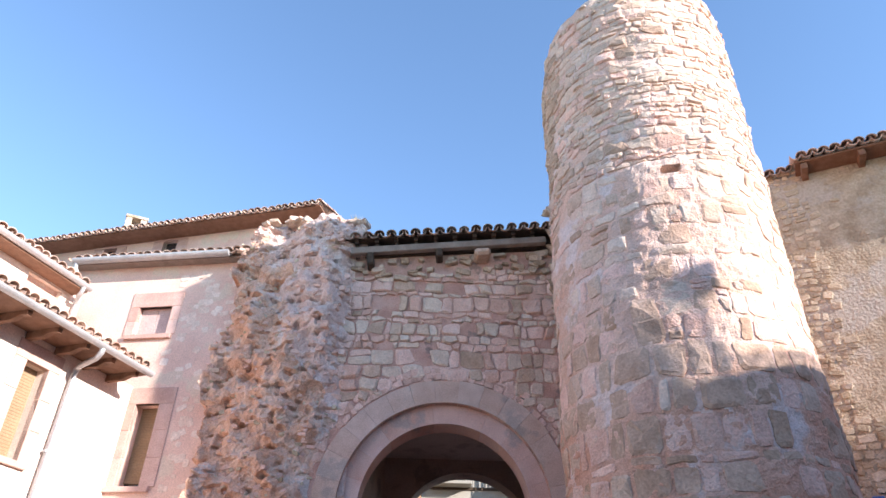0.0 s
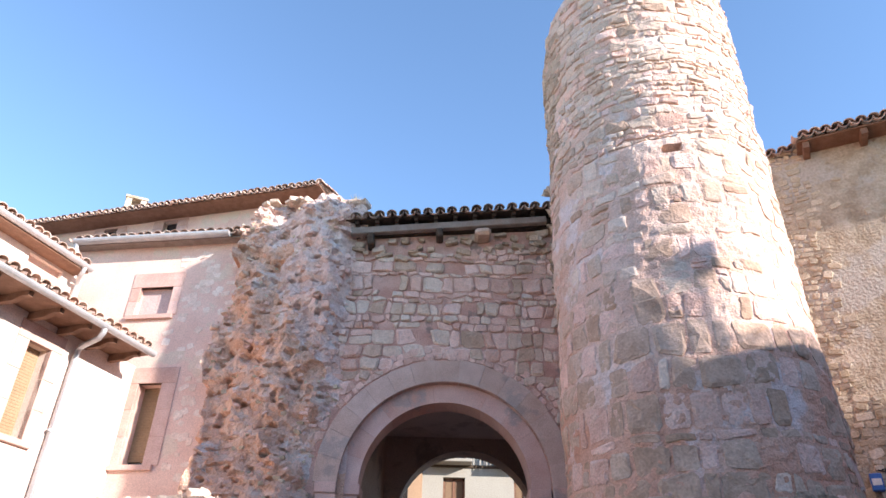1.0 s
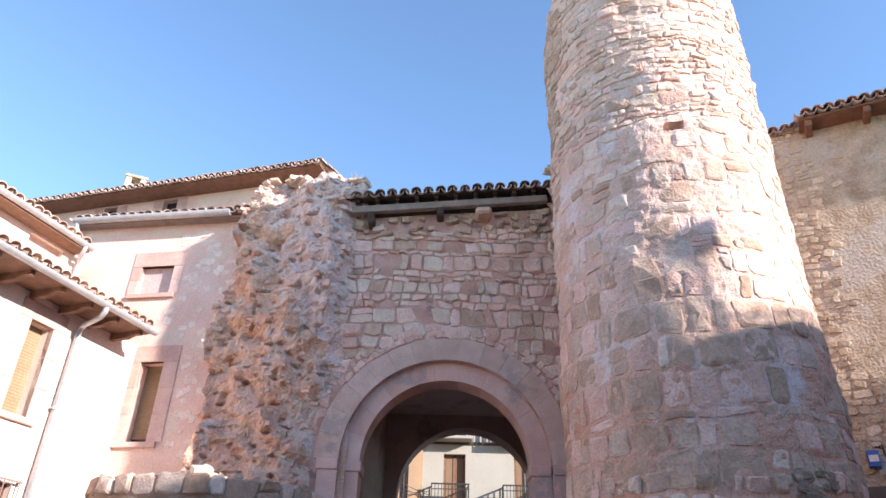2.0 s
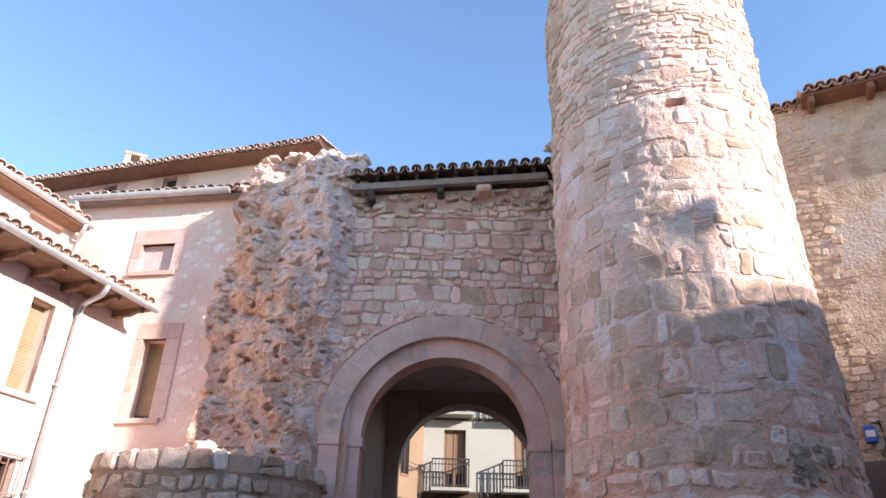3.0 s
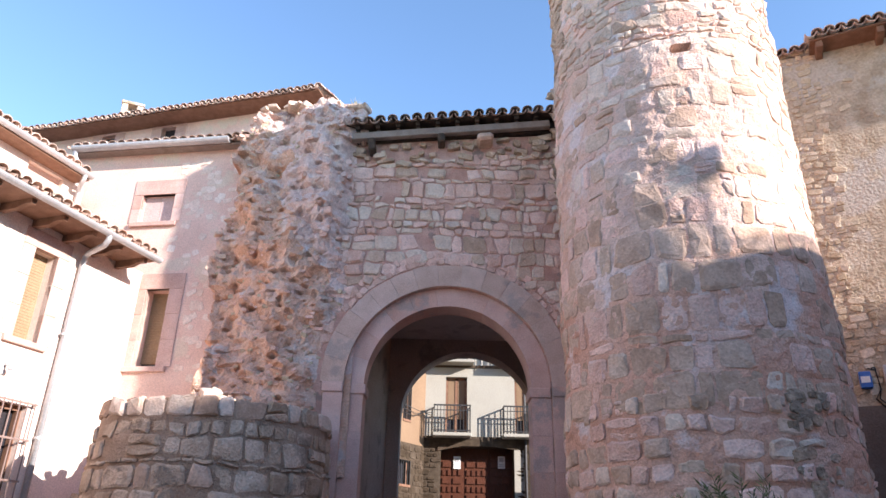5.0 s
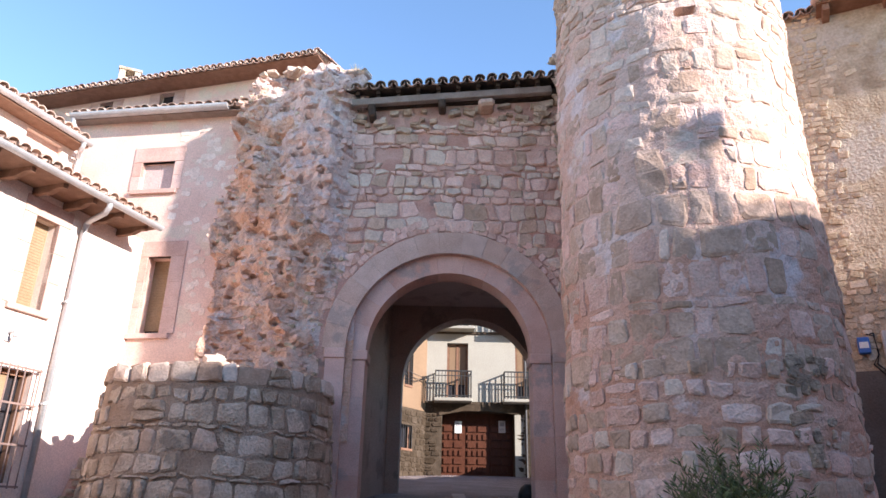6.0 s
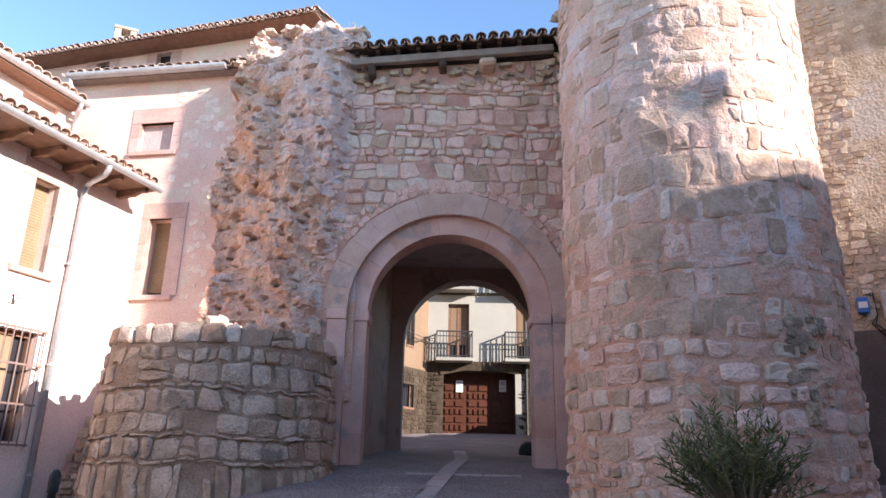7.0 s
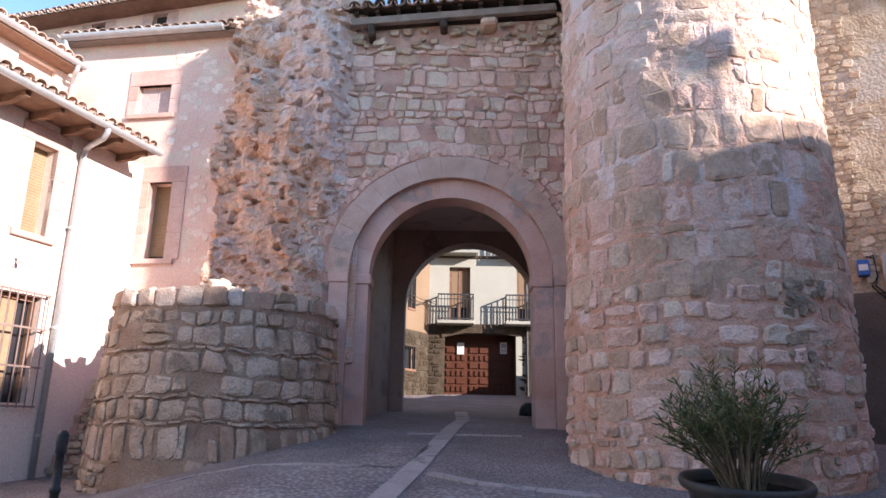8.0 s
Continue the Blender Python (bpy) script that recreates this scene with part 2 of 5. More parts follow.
def slab(outline, y0, y1, m=None):
    """An upright slab: outline in (x, z), from depth y0 to y1."""
    bm = bmesh.new()
    f = [bm.verts.new((x, y0, z)) for x, z in outline]
    b = [bm.verts.new((x, y1, z)) for x, z in outline]
    bm.faces.new(f).normal_update()
    bm.faces.new(b[::-1]).normal_update()
    n = len(f)
    for i in range(n):
        bm.faces.new((f[i], b[i], b[(i + 1) % n], f[(i + 1) % n]))
    bmesh.ops.triangulate(bm, faces=[q for q in bm.faces if len(q.verts) > 4])
    if m is not None:
        bm.transform(m)
    return bm


def tube(bm, pts, r, n=8):
    """A round bar through pts; r a number or one for each point."""
    rs = r if isinstance(r, (list, tuple)) else [r] * len(pts)
    rings = []
    for i, p in enumerate(pts):
        a, b = Vector(pts[max(i - 1, 0)]), Vector(pts[min(i + 1, len(pts) - 1)])
        q = (b - a).to_track_quat("Z", "Y")
        rings.append([bm.verts.new(Vector(p) + q @ Vector((rs[i] * math.cos(2 * math.pi * k / n), rs[i] * math.sin(2 * math.pi * k / n), 0))) for k in range(n)])
    for a, b in zip(rings, rings[1:]):
        for k in range(n):
            bm.faces.new((a[k], a[(k + 1) % n], b[(k + 1) % n], b[k]))
    bm.faces.new(rings[0][::-1])
    bm.faces.new(rings[-1])
    return bm


def axes(origin, u, v, n):
    """A frame: x along u, z along v, y pointing into the wall (against n)."""
    u, v, n = Vector(u), Vector(v), Vector(n)
    return Matrix(((u.x, -n.x, v.x, origin[0]), (u.y, -n.y, v.y, origin[1]), (u.z, -n.z, v.z, origin[2]), (0, 0, 0, 1)))


def ground_z(x, y):
    """The street climbs to the gate; at the house it stays lower."""
    y = max(y, -6.0)
    k = min(max((x + 5.2) / 3.4, 0), 1)
    k = k * k * (3 - 2 * k)
    side = 0.058 * y
    main = 0.129 * y if y < 12 else 1.548 + 0.083 * (min(y, 40) - 12)
    return side + (main - side) * k


rng = random.Random(7)


def stone_mesh(material, i):
    """One rough stone, about one unit wide and high, its face towards -y."""
    r = random.Random(100 + i)
    n = 9
    e, lowest = (r.uniform(0.22, 0.4), r.uniform(0.84, 0.94)) if i < 8 else (r.uniform(0.4, 0.75), r.uniform(0.74, 0.88))
    bm = bmesh.new()
    base = []
    for k in range(n):
        a = 2 * math.pi * (k + r.uniform(-0.25, 0.25)) / n
        c, s = math.cos(a), math.sin(a)
        base.append((0.53 * math.copysign(abs(c) ** e, c) * r.uniform(lowest, 1.04), 0.53 * math.copysign(abs(s) ** e, s) * r.uniform(lowest, 1.04)))
    tilt = (r.uniform(-0.25, 0.25), r.uniform(-0.25, 0.25))
    rings = []
    for y, s in ((0.5, 1.0), (-0.34, 0.985), (-0.5, 0.88)):
        rings.append([bm.verts.new((x * s, y + (tilt[0] * x + tilt[1] * z + r.uniform(-0.06, 0.06) if y < 0 else 0), z * s)) for x, z in base])
    for a, b in zip(rings, rings[1:]):
        for k in range(n):
            bm.faces.new((a[k], a[(k + 1) % n], b[(k + 1) % n], b[k]))
    mid = bm.verts.new((r.uniform(-0.15, 0.15), -0.53 + r.uniform(-0.06, 0.06), r.uniform(-0.15, 0.15)))
    for k in range(n):
        bm.faces.new((rings[-1][k], rings[-1][(k + 1) % n], mid))
    me = mesh_of(bm, "stone", material)
    return me


STONES = {k: [stone_mesh(k, i) for i in range(14)] for k in ("stone", "green_stone", "lime", "yellow_stone", "brown_stone", "bastion_stone", "pale_stone")}
RAW = []
for me_ in STONES["stone"]:
    RAW.append((np.array([v.co for v in me_.vertices]), [tuple(p.vertices) for p in me_.polygons]))


def courses(width, height, h_range, w_ratio, joint=0.02, seed=1, wave=0.0):
    """Rough courses over a rectangle: (u, v, w, h) of each stone."""
    r = random.Random(seed)
    v, out = 0.0, []
    while v < height:
        h = r.uniform(*h_range)
        u = r.uniform(-0.3, 0)
        while u < width:
            w = h * r.uniform(*w_ratio)
            if r.random() < 0.16 and h > h_range[0] * 1.3:
                f = r.uniform(0.4, 0.6)
                out.append((u + w / 2, v + h * f / 2, w - joint, h * f - joint))
                out.append((u + w / 2, v + h * (1 + f) / 2, w - joint, h * (1 - f) - joint))
            else:
                hh = h * r.uniform(0.86, 1.04)
                out.append((u + w / 2, v + h / 2 + r.uniform(-0.015, 0.015), w - joint, hh - joint))
            u += w
        v += h
    return [(u, v + wave * noise.noise((u * 1.3, v * 0.9, seed)) + 0.4 * wave * noise.noise((u * 4, v * 3, seed)), w, h) for u, v, w, h in out]


def lay(parent, places, kind, rest_material, limit=300, name="stone", kinds=14):
    """Stones at the given frames: the first ones as parts, the others joined."""
    r = random.Random(len(places))
    for m in places[:limit]:
        ob = bpy.data.objects.new(name, STONES[kind][r.randrange(kinds)])
        scene.collection.objects.link(ob)
        ob.parent = parent
        ob.matrix_basis = m
    vs, fs = [], []
    for m in places[limit:]:
        co, faces = RAW[r.randrange(kinds)]
        a = np.array(m)
        k = len(vs)
        vs.extend((co @ a[:3, :3].T + a[:3, 3]).tolist())
        fs.extend(tuple(i + k for i in f) for f in faces)
    if vs:
        me = bpy.data.meshes.new("stones")
        me.from_pydata(vs, [], fs)
        me.materials.append(M[rest_material])
        ob = tagged(new("rubble_fill", me), "", "", "", "stuff")
        ob.parent = parent


def rows_of(total, h_range, ratio, seed):
    """Random course heights that fill a total height."""
    r = random.Random(seed)
    out, z = [], 0.0
    while z < total:
        out.append((r.uniform(*h_range), r.uniform(*ratio)))
        z += out[-1][0]
    return out


def cells_of(width, rows, v0, seed, split=0.12):
    """Fitted blocks (u0, u1, v0, v1) course by course; now and then one is split in two."""
    r = random.Random(seed)
    out, v = [], v0
    for h, ratio in rows:
        u = r.uniform(-0.4, 0)
        while u < width:
            w = max(0.05, h * ratio * r.uniform(0.5, 1.6))
            if r.random() < split and h > 0.17:
                f = r.uniform(0.35, 0.65)
                out += [(u, u + w, v, v + h * f), (u, u + w, v + h * f, v + h)]
            else:
                out.append((u, u + w, v, v + h))
            u += w
        v += h
    return out


def masonry(parent, place, cells, classes, depth, limit, seed, focus, joint=0.02, wave=(0.07, 0.025), keep=None, name="stone"):
    """Blocks that share wavy joints. place(u, v, out) gives the point in the world; classes are (weight, material, material of the joined rest)."""
    r = random.Random(seed)

    def warp(u, v):
        a, b = wave
        return (u + a * noise.noise((u * 1.3, v * 1.3, seed)) + b * noise.noise((u * 6, v * 6, seed + 2.5)),
                v + a * noise.noise((u * 1.3, v * 1.3, seed + 7.3)) + b * noise.noise((u * 6, v * 6, seed + 11.1)))

    cells = sorted(cells, key=lambda c: math.hypot((c[0] + c[1]) / 2 - focus[0], (c[2] + c[3]) / 2 - focus[1]))
    rest = {}
    done = 0
    for u0, u1, v0, v1 in cells:
        cu, cv = warp((u0 + u1) / 2, (v0 + v1) / 2)
        if keep and not keep(cu, cv, u1 - u0, v1 - v0, r):
            continue
        g = [min(joint * r.uniform(0.3, 1.0), 0.3 * min(u1 - u0, v1 - v0)) for _ in range(4)]
        a0, a1, b0, b1 = u0 + g[0], u1 - g[1], v0 + g[2], v1 - g[3]
        w, h = a1 - a0, b1 - b0
        fu = (0.1, 0.5, 0.9) if w > 1.3 * h else (0.14, 0.86)
        fv = (0.1, 0.5, 0.9) if h > 1.3 * w else (0.14, 0.86)
        ring = [(a0 + w * f, b0) for f in fu] + [(a1, b0 + h * f) for f in fv] + [(a1 - w * f, b1) for f in fu] + [(a0, b1 - h * f) for f in fv]
        k = 0.05 * min(w, h)
        ring = [warp(u + r.uniform(-k, k), v + r.uniform(-k, k)) for u, v in ring]
        n = len(ring)
        d = r.uniform(*depth)
        tu, tv = r.uniform(-0.6, 0.6) * d / max(w, 0.08), r.uniform(-0.6, 0.6) * d / max(h, 0.08)
        vs = [place(u, v, -0.04) for u, v in ring]
        vs += [place(cu + (u - cu) * 0.97, cv + (v - cv) * 0.97, d * r.uniform(0.35, 0.75)) for u, v in ring]
        vs += [place(cu + (u - cu) * 0.74, cv + (v - cv) * 0.74, d * r.uniform(0.8, 1.1) + tu * (u - cu) + tv * (v - cv)) for u, v in ring]
        vs.append(place(cu, cv, d * r.uniform(0.8, 1.3)))
        fs = [(j * n + i, j * n + (i + 1) % n, (j + 1) * n + (i + 1) % n, (j + 1) * n + i) for j in (0, 1) for i in range(n)]
        fs += [(2 * n + i, 2 * n + (i + 1) % n, 3 * n) for i in range(n)]
        pick = r.random() * sum(c[0] for c in classes)
        for weight, single, joined in classes:
            pick -= weight
            if pick <= 0:
                break
        if done < limit:
            me = bpy.data.meshes.new(name)
            me.from_pydata(vs, [], fs)
            me.materials.append(M[single])
            ob = bpy.data.objects.new(name, me)
            scene.collection.objects.link(ob)
            ob.parent = parent
            done += 1
        else:
            tv_, tf_ = rest.setdefault(joined, ([], []))
            c0 = len(tv_)
            tv_.extend(vs)
            tf_.extend(tuple(i + c0 for i in f) for f in fs)
    for joined, (tv_, tf_) in rest.items():
        me = bpy.data.meshes.new("stones")
        me.from_pydata(tv_, [], tf_)
        me.materials.append(M[joined])
        ob = tagged(new("rubble_fill", me), "", "", "", "stuff")
        ob.parent = parent


def sized(frame_m, w, d, h, turn=0.0):
    return frame_m @ Matrix.Rotation(turn, 4, "Y") @ Matrix.Diagonal((w, d, h, 1))


def tile_mesh(material, up=True):
    """A curved clay roof tile 0.46 m long along y, its wide end at y = 0."""
    bm = bmesh.new()
    n = 7
    rows = []
    for y, r in ((0, 0.105), (0.46, 0.085)):
        for rr in (r, r - 0.016):
            rows.append([bm.verts.new((-rr * math.cos(math.pi * k / n), y, rr * math.sin(math.pi * k / n) * (0.85 if up else -0.85))) for k in range(n + 1)])
    o0, i0, o1, i1 = rows
    for a, b in ((o0, o1), (i1, i0), (i0, o0), (o1, i1)):
        for k in range(n):
            bm.faces.new((a[k], a[k + 1], b[k + 1], b[k]))
    for k in (0, n):
        bm.faces.new((o0[k], o1[k], i1[k], i0[k]))
    return mesh_of(bm, "tile", material)


TILES = {k: (tile_mesh(k, True), tile_mesh(k, False)) for k in ("tile", "tile_dark")}
TILE_RAW = [(np.array([v.co for v in t.vertices]), [tuple(p.vertices) for p in t.polygons]) for t in TILES["tile"]]


def tile_roof(parent, start, along, rise, width, length, kind="tile", single_rows=2, seed=1, rest="tile_rest", step=0.2):
    """Clay tiles over a slope from the eave: start is the eave's first corner, along the eave's way, rise the way up the slope."""
    r = random.Random(seed)
    a, s = Vector(along).normalized(), Vector(rise).normalized()
    n = a.cross(s)
    if n.z < 0:
        start, a, n = Vector(start) + a * width, -a, -n
    base = Matrix(((a.x, s.x, n.x, start[0]), (a.y, s.y, n.y, start[1]), (a.z, s.z, n.z, start[2]), (0, 0, 0, 1)))
    vs, fs = [], []
    cols, rows = int(width / step), max(1, int(length / 0.37))
    for j in range(rows):
        for i in range(cols):
            for k in (0, 1):
                x = (i + 0.5 * (1 - k)) * step + 0.1 + r.uniform(-0.012, 0.012)
                m = base @ pose(x, j * 0.37 - 0.04 * k + r.uniform(-0.02, 0.02), (0.0 if k == 0 else 0.045) + j * 0.004 + r.uniform(-0.006, 0.006) + (0.05 if k == 1 else 0.08), 1.5, 0, r.uniform(-2, 2))
                me_i = 0 if k == 0 else 1
                if j < single_rows and me_i == 0:
                    ob = bpy.data.objects.new("tile", TILES[kind][0])
                    scene.collection.objects.link(ob)
                    ob.parent = parent
                    ob.matrix_basis = m
                else:
                    co, faces = TILE_RAW[me_i]
                    q = np.array(m)
                    c0 = len(vs)
                    vs.extend((co @ q[:3, :3].T + q[:3, 3]).tolist())
                    fs.extend(tuple(t + c0 for t in f) for f in faces)
    if vs:
        me = bpy.data.meshes.new("tiles")
        me.from_pydata(vs, [], fs)
        me.materials.append(M[rest])
        ob = tagged(new("roof_tiles", me), "", "", "", "stuff")
        ob.parent = parent


# ---- ground ----
bm = bmesh.new()
xs = [-400, -150, -60, -30, -16] + [-10 + 0.5 * i for i in range(41)] + [16, 30, 60, 150, 400]
ys = [-400, -150, -60, -25, -12, -6] + [-5 + 0.5 * i for i in range(66)] + [30, 34, 40, 60, 150, 400]
grid = [[bm.verts.new((x, y, ground_z(x, y) + 0.012 * noise.noise((x * 0.8, y * 0.8, 0)))) for x in xs] for y in ys]
for a, b in zip(grid, grid[1:]):
    for i in range(len(xs) - 1):
        bm.faces.new((a[i], a[i + 1], b[i + 1], b[i]))
ground = part("ground", bm, "road", smooth=True)
tagged(ground, "worn grey paved village street climbing to the gate", "ground", kind="structure")

# ---- gate wall with its arch ----
CX, SPRING = 0.15, 4.18
R_IN, R_MID, R_OUT = 1.475, 1.82, 2.24


def arc(r, cx, cz, n=28):
    return [(cx - r * math.cos(math.pi * k / n), cz + r * math.sin(math.pi * k / n)) for k in range(n + 1)]


gate = thing("gate_wall", "old rubble stone gate wall with a round arch", "wall", "structure")
part("wall", slab([(-2.6, 0.5), (-2.6, 8.95), (2.75, 9.4), (2.75, 0.5), (CX + R_MID, 0.5)] + arc(R_MID, CX, SPRING)[::-1] + [(CX - R_MID, 0.5)], 12.0, 12.85), "mortar", gate)
part("passage_wall", slab([(-2.2, 1.0), (-2.2, 6.6), (3.6, 6.6), (3.6, 1.0), (2.2, 1.0)] + arc(1.54, 0.67, 4.28)[::-1] + [(-0.87, 1.0)], 15.9, 16.5), "plaster", gate)
bm = bmesh.new()
for x0, x1, t in ((-1.75, -1.35, -0.25), (1.95, 2.35, 0.25)):
    v = [bm.verts.new(p) for p in ((x0 + 0.05, 12.8, 1.0), (x1 + 0.2, 15.95, 1.0), (x1 + 0.2, 15.95, 6.3), (x0 + 0.05, 12.8, 6.3),
                                   (x0 + 0.05 + t, 12.8, 1.0), (x1 + 0.2 + t, 15.95, 1.0), (x1 + 0.2 + t, 15.95, 6.3), (x0 + 0.05 + t, 12.8, 6.3))]
    for f in ((0, 1, 2, 3), (4, 5, 6, 7), (0, 1, 5, 4), (3, 2, 6, 7), (0, 3, 7, 4), (1, 2, 6, 5)):
        bm.faces.new([v[i] for i in f])
part("passage_side", bm, "plaster", gate)
ceil_ob = part("ceiling", boxes(((-2.2, 12.86, 6.1), (3.4, 15.88, 6.4))), "ceiling")
tagged(ceil_ob, "plain grey plastered ceiling of the gate passage", "ceiling", kind="structure")
# a storey over the passage keeps the sky out
part("upper_storey", boxes(((-2.5, 12.86, 6.42), (3.3, 16.4, 9.2))), "mortar", gate)


def ring_piece(name, r0, r1, y0, y1, a0, a1, material, parent, n=4):
    bm = bmesh.new()
    pts = [(CX - r0 * math.cos(a0 + (a1 - a0) * k / n), SPRING + r0 * math.sin(a0 + (a1 - a0) * k / n)) for k in range(n + 1)]
    pts += [(CX - r1 * math.cos(a1 - (a1 - a0) * k / n), SPRING + r1 * math.sin(a1 - (a1 - a0) * k / n)) for k in range(n + 1)]
    bm.free()
    bm = slab(pts, y0, y1)
    return part(name, bm, material, parent)


arch = thing("gate_arch", "round arch of dressed pinkish sandstone with moulded imposts", "arch", "structure")
for r0, r1, y0, y1, count in ((R_MID, R_OUT, 11.955, 12.1, 15), (R_IN, R_MID - 0.003, 12.1, 12.62, 11)):
    for k in range(count):
        g = 0.0015 / r0
        ring_piece("voussoir", r0, r1 + rng.uniform(-0.02, 0.02) * (r1 > 2), y0 - rng.uniform(0, 0.006), y1, math.pi * k / count + g, math.pi * (k + 1) / count - g, "cut_grey" if r0 > 1.7 else "cut", arch)
for side in (-1, 1):
    for r0, r1, y0, y1 in ((R_MID, R_OUT - 0.08, 11.955, 12.1), (R_IN, R_MID - 0.003, 12.1, 12.62)):
        zb = 1.35
        tops = [zb, 2.05, 2.75, 3.35, 4.0]
        for z0, z1 in zip(tops, tops[1:]):
            x0, x1 = sorted((CX + side * r0, CX + side * r1))
            part("jamb_block", boxes(((x0, y0 - rng.uniform(0, 0.006), z0), (x1, y1, z1 - 0.002)), bevel=0.004), "cut", arch)
        x0, x1 = sorted((CX + side * (r0 - (0.04 if r0 < 1.7 else 0)), CX + side * (r1 + (0.03 if r0 > 1.7 else 0))))
        part("impost", boxes(((x0, y0 - 0.035, 4.0), (x1, y1, SPRING - 0.002)), bevel=0.015), "cut", arch)

# ---- ruined wall end ----
LEFT = [(3.0, -4.55), (3.96, -4.28), (4.58, -4.14), (5.76, -4.2), (6.77, -4.42), (7.6, -4.2), (8.3, -4.0), (8.9, -4.15), (9.3, -4.3), (10.2, -3.9)]
TOP = [(-5.0, 9.2), (-4.44, 9.31), (-4.09, 9.55), (-3.67, 9.78), (-3.2, 9.9), (-2.7, 9.75), (-2.23, 9.88), (-1.72, 9.88), (-1.5, 9.5)]


def lerp(table, t):
    return float(np.interp(t, [a for a, b in table], [b for a, b in table]))


def ruin_y(x, z):
    """Depth of the broken face."""
    y = 11.88 + 0.2 * min(max((-3.5 - x) / 0.5, 0), 1)
    y -= 0.30 * math.exp(-((x + 2.35) / 0.55) ** 2) * min(max((z - 6.0) / 1.2, 0), 1)
    y += 0.28 * math.exp(-((x + 3.25) / 0.30) ** 2) * min(max((z - 7.6) / 1.5, 0), 1)
    y -= 0.35 * min(max((5.2 - z) / 2.2, 0), 1)
    y += 0.38 * max(0.0, noise.noise((x * 3.5, z * 6.5, 12)) - 0.28) + 0.45 * max(0.0, noise.noise((x * 5, z * 10, 15)) - 0.3)
    y += 0.24 * noise.noise((x * 1.2, z * 0.8, 3)) + 0.19 * noise.noise((x * 2.6, z * 2.6, 9)) + 0.08 * noise.noise((x * 4.5, z * 5.5, 5)) + 0.035 * noise.noise((x * 10, z * 12, 1)) + 0.02 * noise.noise((x * 22, z * 20, 1))
    k = min(max((x + 2.15 + 0.38 * min(max((5.6 - z) / 0.9, 0), 1)) / 0.5, 0), 1)
    if z < 9.0:
        y += (12.03 - y) * k * k * (3 - 2 * k)
    return y


ruin = thing("ruined_wall", "broken end of an old rubble wall with its earth core laid bare", "ruin", "structure")
bm = bmesh.new()
NU, NV = 130, 300
rows = []
for j in range(NV + 1):
    z0 = 2.6 + (10.15 - 2.6) * j / NV
    row = []
    for i in range(NU + 1):
        s = i / NU
        xl = lerp(LEFT, z0) + 0.16 * noise.noise((2.0, z0 * 2.2, 0)) + 0.08 * noise.noise((5.0, z0 * 7, 0))
        x = xl + (-1.55 - xl) * s
        zt = lerp(TOP, x) + 0.10 * noise.noise((x * 3, 0, 4)) + 0.06 * noise.noise((x * 9, 0, 4))
        z = 2.6 + (zt - 2.6) * j / NV
        row.append(bm.verts.new((x, ruin_y(x, z), z)))
    rows.append(row)
for a, b in zip(rows, rows[1:]):
    for i in range(NU):
        bm.faces.new((a[i], a[i + 1], b[i + 1], b[i]))
rim = [r[0] for r in rows] + rows[-1][1:] + [r[-1] for r in rows[::-1][1:]]
bk = [bm.verts.new((v.co.x, 12.75 if v.co.x > -3.9 else 12.58, v.co.z)) for v in rim]
for i in range(len(rim) - 1):
    bm.faces.new((rim[i], rim[i + 1], bk[i + 1], bk[i]))
core = part("core", bm, "earth", ruin)
core.data.materials.append(M["ruin_grey"])
for f in core.data.polygons:
    c = f.center
    side = (c.x + 2.95) * 1.2 + (c.z - 6.6) * 0.55 + 0.9 * noise.noise((c.x * 1.3, 0, c.z * 1.1)) + 0.5 * noise.noise((c.x * 4, 2, c.z * 4))
    f.material_index = 1 if side > 0.6 else 0
places = []
r = random.Random(21)
for i in range(480):
    z = r.uniform(3.2, 10.0)
    x = r.uniform(lerp(LEFT, z) + 0.03, -1.75 if z > 5.4 else -2.12)
    if z > lerp(TOP, x) - 0.03:
        continue
    big = 1.5 if (x > -2.9 and z > 6.0) else 1.0
    s = r.choice((0.035, 0.045, 0.06, 0.075)) * (1.7 if big > 1 and r.random() < 0.5 else 1.0) * r.uniform(0.8, 1.2)
    m = Matrix.Translation((x, ruin_y(x, z) + 0.35 * s, z)) @ Euler((r.uniform(-0.2, 0.2), r.gauss(0, 0.25), r.uniform(-0.3, 0.3))).to_matrix().to_4x4()
    places.append((sized(m, s * r.uniform(1.1, 2.0), s * r.uniform(0.9, 1.2), s * r.uniform(0.65, 1.05)), 1 if (x > -2.9 and z > 6.0) or r.random() < 0.55 else 0))
for z in [5.24 + 0.16 * i for i in range(27)]:
    if r.random() < 0.4:
        continue
    x = lerp(LEFT, z) + 0.16 * noise.noise((2.0, z * 2.2, 0)) + r.uniform(0.02, 0.2)
    s = r.uniform(0.06, 0.15)
    places.insert(0, (sized(Matrix.Translation((x, 12.1 + r.uniform(-0.12, 0.2), z)) @ Euler((0, r.uniform(-0.3, 0.3), r.uniform(-0.6, 0.6))).to_matrix().to_4x4(), s * 1.5, s * 1.6, s * 0.6), 2))
for i in range(34):
    x = -4.4 + 2.85 * i / 33
    if x < -3.3 and (i % 2 or x < -3.75):
        continue
    s = r.uniform(0.07, 0.13) if x < -3.2 else r.uniform(0.1, 0.2)
    places.insert(0, (sized(Matrix.Translation((x, 12.1 + r.uniform(-0.25, 0.25), lerp(TOP, x) + 0.0)) @ Euler((r.uniform(-0.3, 0.3), r.uniform(-0.3, 0.3), r.uniform(-0.6, 0.6))).to_matrix().to_4x4(), s * 1.7, s * 1.7, s * 0.6), 2))
